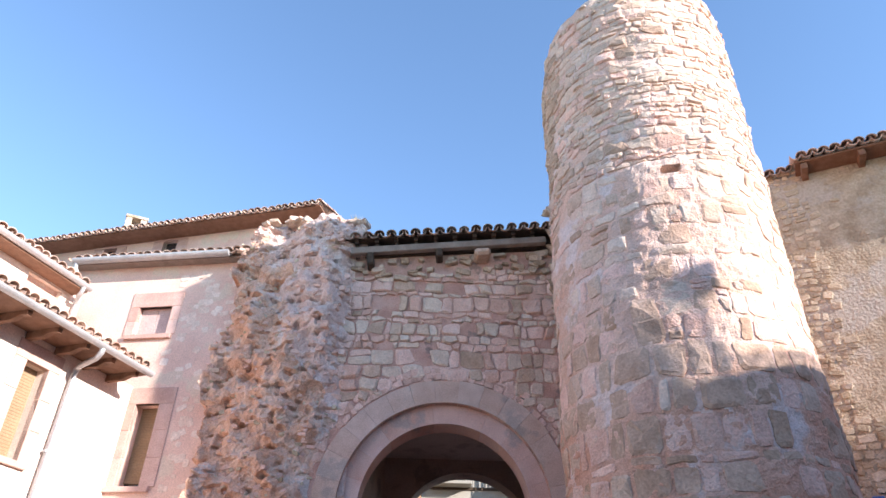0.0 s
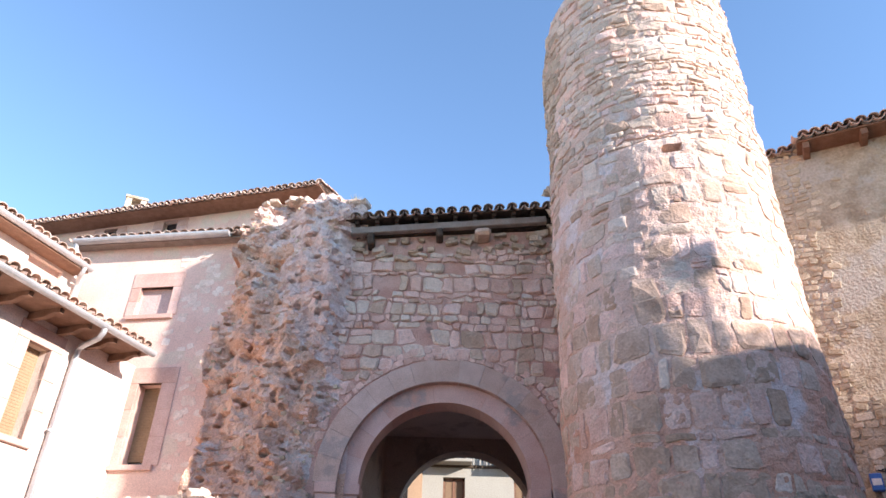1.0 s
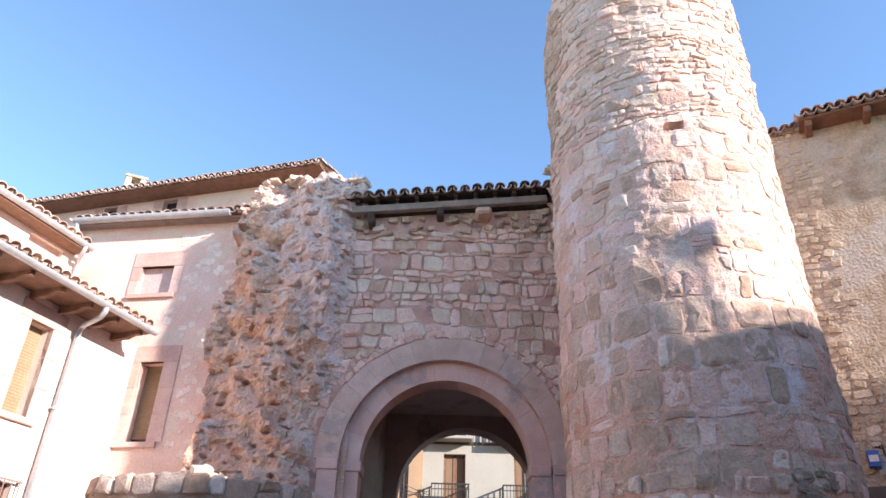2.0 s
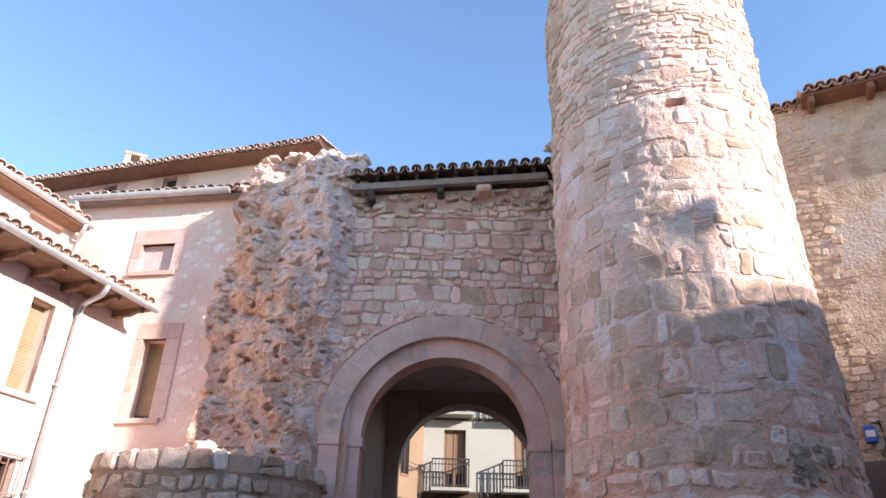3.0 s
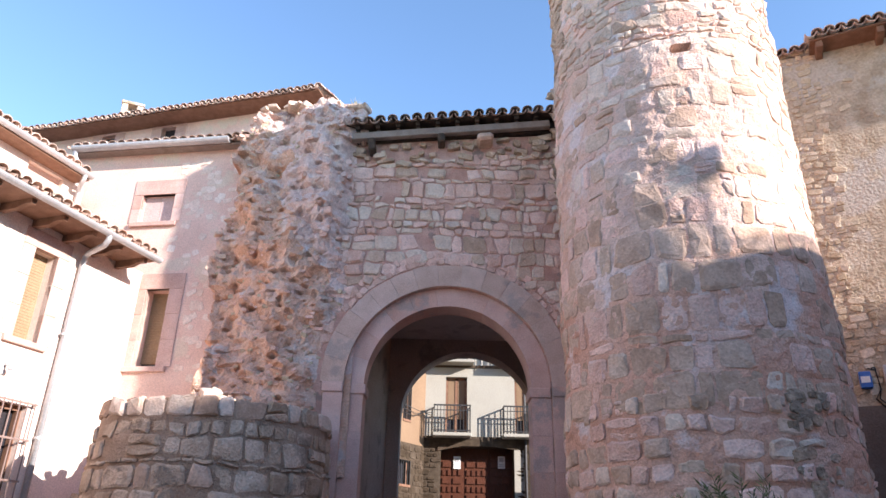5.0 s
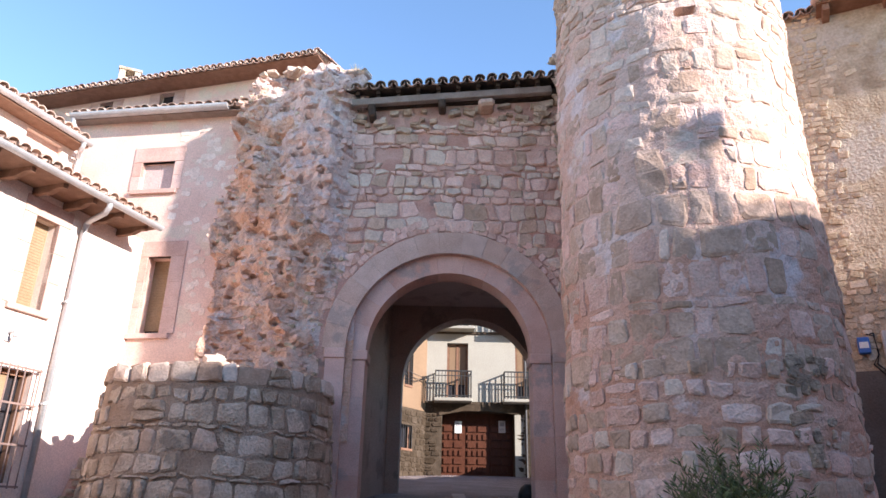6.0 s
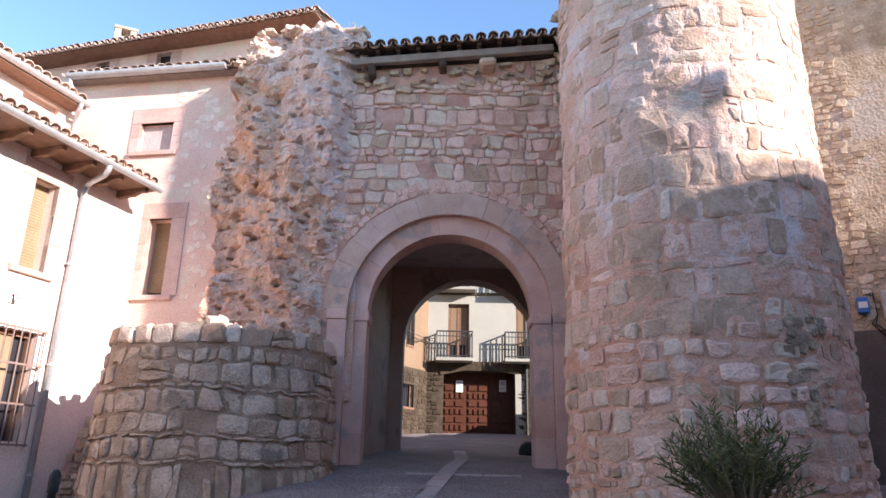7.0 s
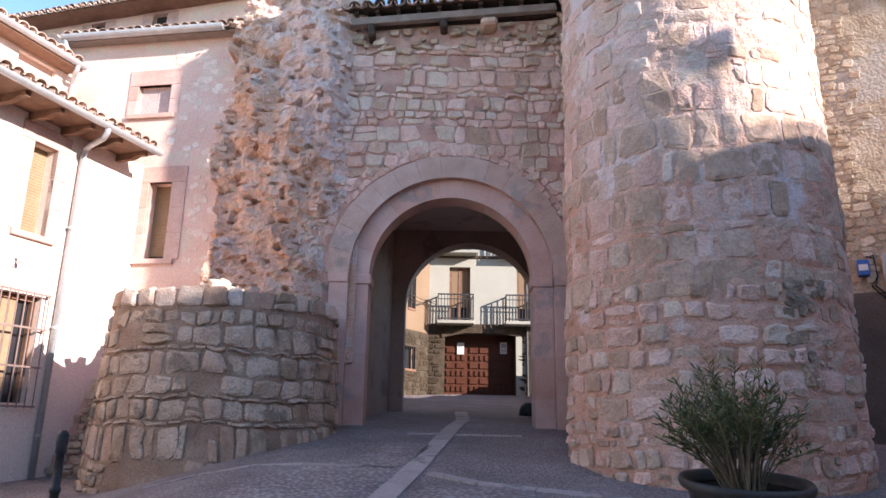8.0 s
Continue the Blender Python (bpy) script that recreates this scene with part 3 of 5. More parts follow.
lay(ruin, [m for m, k in places if k == 2], "lime", "lime_rest", 80)
lay(ruin, [m for m, k in places if k == 1], "stone", "stone_rest", 140)
lay(ruin, [m for m, k in places if not k], "yellow_stone", "stone_rest", 100)

# ---- round tower ----
TX, TY = 3.40, 8.98
TOWER_R = [(0.0, 1.74), (4.5, 1.73), (6.4, 1.67), (8.0, 1.65), (10.5, 1.62), (13.0, 1.61)]
tower = thing("round_tower", "tall round medieval tower of lime-mortared rubble stone", "tower", "structure")


HOLE_A, HOLE_Z = 2 * math.pi - 1.758, 7.72


def tower_r(a, z):
    r0 = lerp(TOWER_R, z)
    d = math.atan2(math.sin(a + 1.82), math.cos(a + 1.82))
    edge = 7.93 + 0.10 * noise.noise((d * 5, 1, 0)) + 0.05 * noise.noise((d * 17, 4, 0))
    if abs(d) < 0.42:
        r0 += min(1.0, (0.42 - abs(d)) / 0.2) * (0.06 * min(max((edge - z) / 0.07, 0), 1) * min(max((z - 6.8) / 0.8, 0), 1) - 0.03 * min(max((z - edge) / 0.05, 0), 1) * min(max((8.5 - z) / 0.5, 0), 1))
    if abs(a % (2 * math.pi) - HOLE_A) < 0.07 and abs(z - HOLE_Z) < 0.05:
        r0 -= 0.22
    x, y = math.cos(a) * 2, math.sin(a) * 2
    return r0 + 0.05 * noise.noise((x, y, z * 0.9)) + 0.028 * noise.noise((x * 2.2, y * 2.2, z * 3)) + 0.018 * noise.noise((x * 5, y * 5, z * 8)) + 0.017 * noise.noise((x * 10, y * 10, z * 14))


def tower_top(a):
    d = math.atan2(math.sin(a - 3.1), math.cos(a - 3.1))
    return 11.68 + 0.27 * math.cos(a + 0.95) - 0.22 * math.exp(-(d / 0.28) ** 2) + 0.07 * noise.noise((math.cos(a) * 4, math.sin(a) * 4, 7))


bm = bmesh.new()
NA, NZ = 260, 340
rings = []
for j in range(NZ + 1):
    ring = []
    for i in range(NA):
        a = 2 * math.pi * i / NA
        z = 0.4 + (tower_top(a) - 0.4) * j / NZ
        rr = tower_r(a, z)
        ring.append(bm.verts.new((TX + rr * math.cos(a), TY + rr * math.sin(a), z)))
    rings.append(ring)
for a, b in zip(rings, rings[1:]):
    for i in range(NA):
        bm.faces.new((a[i], a[(i + 1) % NA], b[(i + 1) % NA], b[i]))
bm.faces.new(rings[-1])
body = part("tower_body", bm, "tower", tower)
body.data.materials.append(M["tower_low"])
for f in body.data.polygons:
    c = f.center
    f.material_index = 1 if c.z + 1.6 * noise.noise((c.x * 0.9, c.y * 0.9, c.z * 0.7)) + 0.4 * noise.noise((c.x * 4, c.y * 4, c.z * 3)) < 4.6 else 0


def on_tower(u, z, out=0.0):
    """A frame on the tower's skin: u is the angle from the side that faces the street's foot."""
    a = -math.pi / 2 - 0.36 + u
    rr = tower_r(a, z) + out
    n = (math.cos(a), math.sin(a), 0)
    return axes((TX + rr * n[0], TY + rr * n[1], z), (-n[1], n[0], 0), (0, 0, 1), n)


def tower_place(u, z, out):
    a = -math.pi / 2 - 0.36 + (u - 3.2) / 1.7
    rr = tower_r(a, z) + out
    return (TX + rr * math.cos(a), TY + rr * math.sin(a), z)


def tower_keep(chance):
    def keep(u, z, w, h, r):
        a = -math.pi / 2 - 0.36 + (u - 3.2) / 1.7
        return z + h / 2 < tower_top(a) - 0.02 and r.random() < chance and not (abs(a + 1.758) < 0.1 + w / 3.4 and abs(z - HOLE_Z) < 0.07 + h / 2)
    return keep


r = random.Random(5)
GREY = [(5, "green_stone", "green_rest"), (2, "stone", "stone_rest"), (1, "lime", "lime_rest")]
PALE = [(5, "lime", "lime_rest"), (2, "stone", "stone_rest"), (1, "green_stone", "green_rest")]
# foot of mixed rubble, squared courses, patched middle, then small rubble to the top
masonry(tower, tower_place, cells_of(6.4, rows_of(2.2, (0.13, 0.3), (0.8, 1.5), 3), 0.75, 31), [(3, "green_stone", "green_rest"), (3, "stone", "stone_rest"), (2, "lime", "lime_rest")], (0.004, 0.04), 70, 31, (3.0, 2.4), 0.035, (0.09, 0.04), tower_keep(0.82))
masonry(tower, tower_place, cells_of(6.4, [(0.42, 0.75), (0.36, 0.8), (0.13, 2.2), (0.44, 0.7), (0.4, 0.8), (0.42, 0.75), (0.36, 0.9)], 2.95, 32, 0.06), GREY, (0.003, 0.022), 70, 32, (3.2, 4.2), 0.03, (0.06, 0.03), tower_keep(0.88))
masonry(tower, tower_place, cells_of(6.4, [(0.34, 0.8), (0.2, 1.2), (0.36, 0.8), (0.15, 1.8), (0.32, 0.9), (0.3, 0.8), (0.17, 1.6), (0.28, 1.1), (0.3, 1.0)], 5.46, 33, 0.15), [(3, "green_stone", "green_rest"), (2, "stone", "stone_rest"), (4, "lime", "lime_rest")], (0.003, 0.022), 70, 33, (3.2, 6.6), 0.03, (0.08, 0.04), tower_keep(0.72))
TOP_CELLS = cells_of(6.4, rows_of(4.1, (0.08, 0.2), (1.2, 2.0), 8), 7.92, 34, 0.2)


def lichen(u, z):
    """The weathered strip up the shaded side."""
    return u < 1.62 + 0.2 * noise.noise((u, z * 1.2, 4)) and z > 8.3 + 0.4 * noise.noise((u * 3, 0, 2))


top_keep = tower_keep(0.93)
masonry(tower, tower_place, TOP_CELLS, PALE, (0.006, 0.036), 80, 34, (3.2, 8.8), 0.016, (0.07, 0.04), lambda u, z, w, h, r: not lichen(u, z) and top_keep(u, z, w, h, r))
masonry(tower, tower_place, TOP_CELLS, [(1, "bastion_stone", "bastion_rest")], (0.006, 0.036), 12, 34, (1.6, 8.8), 0.016, (0.07, 0.04), lambda u, z, w, h, r: lichen(u, z) and top_keep(u, z, w, h, r))
patch = []
for i in range(26):
    ang, z = r.uniform(-1.42, -1.16), r.uniform(1.9, 3.2)
    patch.append(sized(on_tower(ang + math.pi / 2 + 0.36, z), r.uniform(0.08, 0.2), r.uniform(0.04, 0.08), r.uniform(0.06, 0.14), r.uniform(-0.4, 0.4)))
lay(tower, patch, "bastion_stone", "stone_rest", 40)

bm = boxes(((2.42, 9.2, 0.5), (4.6, 12.6, 10.2)), bevel=0.05)
part("tower_tie", bm, "mortar", tower, "rubble wall tying the tower to the gate")
places = []
for i in range(46):
    z = r.uniform(7.2, 10.3)
    places.append(sized(axes((2.42 - r.uniform(0, 0.12), r.uniform(11.3, 12.1), z), (0, -1, 0), (0, 0, 1), (-1, 0, 0)), r.uniform(0.15, 0.3), r.uniform(0.15, 0.4), r.uniform(0.08, 0.2), r.uniform(-0.4, 0.4)))
lay(tower, places, "bastion_stone", "stone_rest", 46)

# ---- round bastion ----
BX, BY = -3.45, 11.15
bastion = thing("round_bastion", "low half-round stone bastion beside the gate", "bastion", "structure")


def bast_r(z):
    return 1.70 + 0.05 * (3.5 - z)


def bast_top(a):
    # the rear of the ring has fallen
    return 3.36 - lerp([(1.02, 0.95), (1.13, 0.48), (1.2, 0.06), (1.24, 0.0)], a / math.pi)


bm = bmesh.new()
rings = []
for j in range(41):
    ring = []
    for i in range(73):
        a = math.pi * 0.83 + (math.pi * 1.34) * i / 72
        z = 0.1 + (bast_top(a) + 0.05 * noise.noise((i * 0.3, 0, 2)) - 0.1) * j / 40
        rr = bast_r(z) + 0.03 * noise.noise((i * 0.25, z * 3, 0))
        ring.append(bm.verts.new((BX + rr * math.cos(a), BY + rr * math.sin(a), z)))
    rings.append(ring)
for a, b in zip(rings, rings[1:]):
    for i in range(72):
        bm.faces.new((a[i], a[i + 1], b[i + 1], b[i]))
mid = bm.verts.new((BX - 0.3, BY - 0.2, 3.0))
for i in range(72):
    bm.faces.new((rings[-1][i], rings[-1][i + 1], mid))
part("bastion_body", bm, "brown_mortar", bastion)
places = []
r = random.Random(8)
# from the foot: rubble, tall narrow uprights, then blocks with thin levelling courses
COURSES = [(0.14, 1.3), (0.16, 1.2), (0.14, 1.5), (0.46, 0.36), (0.07, 3.2), (0.27, 1.0), (0.07, 3.5), (0.26, 1.2), (0.31, 1.1), (0.07, 3.0), (0.31, 1.25), (0.22, 1.1)]


def bast_place(u, z, out):
    a = math.pi * 0.9 + u / 1.75
    rr = bast_r(z) + out
    return (BX + rr * math.cos(a), BY + rr * math.sin(a), z)


def bast_keep(u, z, w, h, r):
    a = math.pi * 0.9 + u / 1.75
    plastered = z < 1.12 and 2.3 < u < 3.5
    return z + h / 2 < bast_top(a) + 0.1 and not plastered and r.random() < 0.95


masonry(bastion, bast_place, cells_of(6.4, COURSES, 0.6, 8, 0.05), [(6, "bastion_stone", "bastion_rest"), (1, "green_stone", "green_rest")], (0.012, 0.055), 300, 8, (2.6, 2.4), 0.024, (0.07, 0.05), bast_keep)
# paler stones along the rim
masonry(bastion, bast_place, cells_of(6.4, [(0.29, 1.2)], 3.12, 9, 0.1), [(3, "lime", "lime_rest"), (2, "green_stone", "green_rest"), (2, "bastion_stone", "bastion_rest")], (0.02, 0.07), 24, 9, (2.6, 3.2), 0.024, (0.05, 0.05), lambda u, z, w, h, r: z + h / 2 < bast_top(math.pi * 0.9 + u / 1.75) + 0.12)
lump = thing("low_rubble_wall", "low crumbling rubble wall between house and bastion", "wall", "structure")
lump_pts = [(-6.3, 0.3), (-6.28, 0.75), (-6.2, 1.1), (-6.0, 1.45), (-5.82, 2.05), (-5.5, 2.45), (-4.9, 2.5), (-4.9, 0.3)]
part("wall", slab(lump_pts, 11.62, 12.1), "mortar", lump)
places = []
for u, v, w, h in courses(1.5, 2.1, (0.1, 0.22), (0.9, 1.8), 0.02, 57):
    x, z = -6.35 + u, 0.6 + v
    if x > lerp([(0.3, -6.3), (1.1, -6.2), (1.45, -6.0), (2.05, -5.8), (2.45, -5.5), (3, -5.0)], z):
        places.append(sized(axes((x, 11.62, z), (1, 0, 0), (0, 0, 1), (0, -1, 0)), w, r.uniform(0.06, 0.16), h, r.uniform(-0.15, 0.15)))
lay(lump, places, "bastion_stone", "bastion_rest", 120)
mound = thing("rubble_mound", "mound of pale rubble and earth on the bastion", "rubble")
bm = bmesh.new()
rows = []
for j in range(31):
    row = []
    for i in range(41):
        x, y = -4.95 + 2.9 * i / 40, 9.75 + 2.2 * j / 30
        h = 3.32 + 0.42 * math.exp(-((x + 3.35) / 0.75) ** 2) * min(max((y - 10.7) / 0.7, 0), 1) + 0.1 * noise.noise((x * 3, y * 3, 1)) + 0.05 * noise.noise((x * 8, y * 8, 1))
        if math.hypot(x - BX, y - BY) > 1.58 and y < 11.3:
            h = 3.2
        h -= 0.8 * min(max((-4.15 - x) / 0.5, 0), 1)
        row.append(bm.verts.new((x, y, h)))
    rows.append(row)
for a, b in zip(rows, rows[1:]):
    for i in range(40):
        q = (a[i], a[i + 1], b[i + 1], b[i])
        if all(math.hypot(v.co.x - BX, v.co.y - BY) < 1.62 for v in q):
            bm.faces.new(q)
part("soil", bm, "earth", mound)
places = []
for i in range(60):
    x, y = r.gauss(-3.5, 0.6), r.uniform(9.9, 11.4)
    if math.hypot(x - BX, y - BY) > 1.5:
        continue
    if x < -4.2:
        continue
    h = 3.36 + 0.42 * math.exp(-((x + 3.35) / 0.75) ** 2) * min(max((y - 10.7) / 0.7, 0), 1)
    s = r.uniform(0.05, 0.16)
    places.append(sized(Matrix.Translation((x, y, h)) @ Euler((r.uniform(-1, 1), r.uniform(-0.5, 0.5), r.uniform(-2, 2))).to_matrix().to_4x4(), s * 1.5, s, s * 0.7))
for i in range(70):
    x = r.gauss(-3.72, 0.36)
    if -4.4 < x < -2.8:
        top = 0.45 * math.exp(-((x + 3.55) / 0.6) ** 2)
        s = r.uniform(0.07, 0.2)
        places.append(sized(Matrix.Translation((x, r.uniform(11.0, 11.5), 3.34 + top * r.random())) @ Euler((r.uniform(-0.4, 0.4), r.uniform(-0.35, 0.35), r.uniform(-0.9, 0.9))).to_matrix().to_4x4(), s * 1.6, s * 1.3, s * 0.55))
lay(mound, places, "lime", "lime_rest", 130)

# ---- house behind the ruin: facade ----
FDIR = Vector((1, -0.157, 0)).normalized()
FN = Vector((-0.157, -1, 0)).normalized()
FACADE = axes((-4.2, 12.5, 0), FDIR, (0, 0, 1), FN)


def on_facade(x):
    """Metres along the facade of the place with that x."""
    return (x + 4.2) / FDIR.x


def holed_wall(name, u0, u1, z0, z1, holes, thick, m, material, parent):
    """A wall in the frame m with rectangular openings (ua, ub, za, zb)."""
    us = sorted({u0, u1, *[h[0] for h in holes], *[h[1] for h in holes]})
    zs = sorted({z0, z1, *[h[2] for h in holes], *[h[3] for h in holes]})
    bm = bmesh.new()
    for a, b in zip(us, us[1:]):
        for c, d in zip(zs, zs[1:]):
            mu, mz = (a + b) / 2, (c + d) / 2
            if any(h[0] < mu < h[1] and h[2] < mz < h[3] for h in holes):
                continue
            box(bm, (a, 0, c), (b, thick, d), m)
    bmesh.ops.remove_doubles(bm, verts=bm.verts, dist=0.0005)
    return part(name, bm, material, parent)


def blind_sheet(u0, u1, z0, z1, y, m):
    """A ribbed roller blind."""
    n = int((z1 - z0) / 0.05)
    pts = []
    for k in range(n):
        z = z0 + (z1 - z0) * k / n
        pts += [(y, z + 0.004), (y - 0.006, z + 0.01), (y - 0.006, z + 0.044)]
    pts += [(y, z1), (y + 0.02, z1), (y + 0.02, z0)]
    return slab(pts, u0, u1, m @ Matrix.Rotation(radians(90), 4, "Z") @ Matrix.Diagonal((1, -1, 1, 1)))


def surround(parent, m, ua, ub, za, zb, side, top, sill, material="red_stone", proud=0.02):
    """Dressed stone round an opening."""
    w = new("window")
    w.parent = parent
    part("lintel", boxes(((ua - side, -proud, zb), (ub + side, 0.1, zb + top)), m=m, bevel=0.006), material, w)
    for a, b in ((ua - side, ua), (ub, ub + side)):
        n = 3 if zb - za > 1 else 2
        for k in range(n):
            part("jamb_stone", boxes(((a, -proud + 0.003 * (k % 2), za + (zb - za) * k / n), (b, 0.1, za + (zb - za) * (k + 1) / n - 0.004)), m=m, bevel=0.005), material, w)
    part("window_sill", boxes(((ua - side * 0.7, -proud - 0.05, za - sill), (ub + side * 0.7, 0.15, za - 0.002)), m=m, bevel=0.008), material, w)
    return w


pink_house = thing("pink_house", "tall pink rendered house with red sandstone windows and tile roofs", "house")
w1 = (-2.08, -1.36, 7.53, 8.17)
w2 = (-1.57, -1.09, 4.53, 6.07)
holed_wall("wall", -8.0, 0.6, 0.0, 9.18, [w1, w2], 0.4, FACADE, "stucco", pink_house)
w = surround(pink_house, FACADE, *w1, 0.2, 0.34, 0.1)
part("shutter", boxes(((w1[0], 0.12, w1[2]), ((w1[0] + w1[1]) / 2 - 0.004, 0.15, w1[3])), (((w1[0] + w1[1]) / 2 + 0.004, 0.12, w1[2]), (w1[1], 0.15, w1[3])), m=FACADE), "shutter", w, "closed pinkish wooden shutter")
w = surround(pink_house, FACADE, *w2, 0.3, 0.32, 0.1)
bm = blind_sheet(w2[0], w2[1], w2[2] + 0.12, w2[3], 0.27, FACADE)
part("roller_blind", bm, "blind", w, "tan roller blind almost closed")
part("pane", boxes(((w2[0], 0.30, w2[2]), (w2[1], 0.31, w2[3])), m=FACADE), "glass", w)


def gutter(parent, a, b, r=0.075, name="gutter"):
    """A half-round zinc gutter from a to b with rounded ends."""
    a, b = Vector(a), Vector(b)
    d = (b - a).normalized()
    s = d.cross(Vector((0, 0, 1))).normalized()
    bm = bmesh.new()
    n = 8
    rings = []
    for p in (a, b):
        for rr in (r, r - 0.008):
            rings.append([bm.verts.new(p + s * (rr * math.cos(math.pi * k / n)) - Vector((0, 0, rr * math.sin(math.pi * k / n)))) for k in range(n + 1)])
    o0, i0, o1, i1 = rings
    for x, y in ((o0, o1), (i1, i0), (i0, o0), (o1, i1)):
        for k in range(n):
            bm.faces.new((x[k], x[k + 1], y[k + 1], y[k]))
    for p, ring in ((a, o0), (b, o1)):
        bm.faces.new(ring)
    return part(name, bm, "zinc", parent, "grey zinc gutter")


UPZ = Vector((0, 0, 1))
# first eave of the pink house, its lean-to roof and the storey set back above
fa, fb = FACADE @ Vector((-3.72, -0.32, 9.24)), FACADE @ Vector((-0.2, -0.32, 9.24))
gutter(pink_house, fa, fb, 0.1)
part("eave_board", boxes(((-3.8, -0.22, 9.165), (0.6, 0.0, 9.19)), m=FACADE), "grey_wood", pink_house)
bm = bmesh.new()
tube(bm, [FACADE @ Vector(p) for p in ((-3.66, -0.32, 9.16), (-3.66, -0.3, 9.05), (-3.62, -0.1, 8.85), (-3.62, -0.07, 8.0))], 0.05, 10)
part("rain_pipe", bm, "zinc", pink_house, "", True)
up_slope = (-FN * 0.9 + UPZ * 0.3).normalized()
lean = new("lean_to_roof")
lean.parent = pink_house
tile_roof(lean, FACADE @ Vector((-3.85, -0.3, 9.2)), FDIR, up_slope, 4.2, 3.4, single_rows=1, seed=3)
UDIR = Vector((1, -0.27, 0)).normalized()
UN = Vector((-0.27, -1, 0)).normalized()
UPPER = axes((-3.06, 15.4, 0), UDIR, (0, 0, 1), UN)


def on_upper(x):
    return (x + 3.06) / UDIR.x


ua = (-7.16, -6.72, 11.92, 12.36)
ub = (-5.16, -4.71, 11.92, 12.36)
holed_wall("upper_wall", -11.0, -0.25, 8.0, 12.52, [ua, ub], 0.4, UPPER, "stucco", pink_house)
for h in (ua, ub):
    w = surround(pink_house, UPPER, *h, 0.34, 0.13, 0.2, "red_stone")
    part("pane", boxes(((h[0], 0.15, h[2]), (h[1], 0.16, h[3])), m=UPPER), "glass", w)
part("upper_eave", boxes(((-11.4, -0.60, 12.42), (-0.1, -0.002, 12.46)), m=UPPER), "wood", pink_house, "brown wooden eave boards")
top_roof = new("top_roof")
top_roof.parent = pink_house
tile_roof(top_roof, UPPER @ Vector((-11.5, -0.64, 12.43)), UDIR, (-UN * 0.95 + UPZ * 0.25), 11.4, 5.0, single_rows=1, seed=4)
CH = UPPER @ pose(on_upper(-10.0), 0.9, 13.06, 0, 0, 38)
part("chimney", boxes(((-0.3, -0.3, -0.9), (0.3, 0.3, 0.62)), ((-0.3, -0.3, 0.62), (-0.13, 0.3, 0.86)), ((0.13, -0.3, 0.62), (0.3, -0.13, 0.86)), ((0.13, 0.13, 0.62), (0.3, 0.3, 0.86)), ((-0.33, -0.33, 0.86), (0.33, 0.33, 0.95)), m=CH, bevel=0.01), "right_wall", pink_house, "pale rendered chimney with square openings")
part("gable_end", boxes(((-0.25, 0.0, 9.0), (-0.21, 4.4, 12.3)), m=UPPER), "stucco", pink_house)

# ---- cream house on the sunny side ----
LU = Vector((0.33, 0.944, 0))
LN = Vector((0.944, -0.33, 0))
LOW = axes(LN * -9.79, LU, (0, 0, 1), LN)
HIGH = axes(LN * -11.08, LU, (0, 0, 1), LN)
cream = thing("cream_house", "cream rendered house with deep wooden eaves and a clay tile roof", "house")
lw = (7.70, 8.16, 4.45, 5.97)
gw = (7.25, 8.30, 1.8, 3.47)
holed_wall("wall", 0.0, 10.1, -0.2, 6.42, [lw, gw], 0.35, LOW, "cream", cream)
w = surround(cream, LOW, *lw, 0.24, 0.3, 0.1, "pale_pink")
bm = blind_sheet(lw[0], lw[1], lw[2], lw[3], 0.24, LOW)
part("roller_blind", bm, "blind", w, "tan roller blind pulled down")
w = new("window")
w.parent = cream
part("pane", boxes(((gw[0], 0.2, gw[2]), (gw[1], 0.21, gw[3])), m=LOW), "glass", w)
part("blind", boxes(((gw[0] + 0.3, 0.14, gw[2]), (gw[0] + 0.75, 0.16, gw[3])), m=LOW), "blind", w)
part("window_frame", boxes(((gw[0], 0.1, gw[3] - 0.08), (gw[1], 0.18, gw[3])), ((gw[0], 0.1, gw[2]), (gw[0] + 0.07, 0.18, gw[3])), ((gw[1] - 0.07, 0.1, gw[2]), (gw[1], 0.18, gw[3])), m=LOW), "wood", w)
gr = new("window_grille")
gr.parent = cream
for k in range(9):
    u = gw[0] - 0.02 + (gw[1] - gw[0] + 0.08) * k / 8
    bm = bmesh.new()
    tube(bm, [LOW @ Vector((u, -0.1, gw[2] - 0.08)), LOW @ Vector((u, -0.1, gw[3] + 0.06))], 0.012, 6)
    part("bar", bm, "grille", gr)
for z in (gw[2] - 0.05, 2.35, 2.95, gw[3] + 0.03):
    part("rail", boxes(((gw[0] - 0.06, -0.112, z - 0.015), (gw[1] + 0.1, -0.09, z + 0.015)), ((gw[0] - 0.06, -0.1, z - 0.015), (gw[0] - 0.04, 0.02, z + 0.015)), ((gw[1] + 0.08, -0.1, z - 0.015), (gw[1] + 0.1, 0.02, z + 0.015)), m=LOW), "grille", gr)
part("end_wall", boxes(((9.8, 0.352, -0.2), (10.1, 6, 6.3)), m=LOW), "cream", cream)
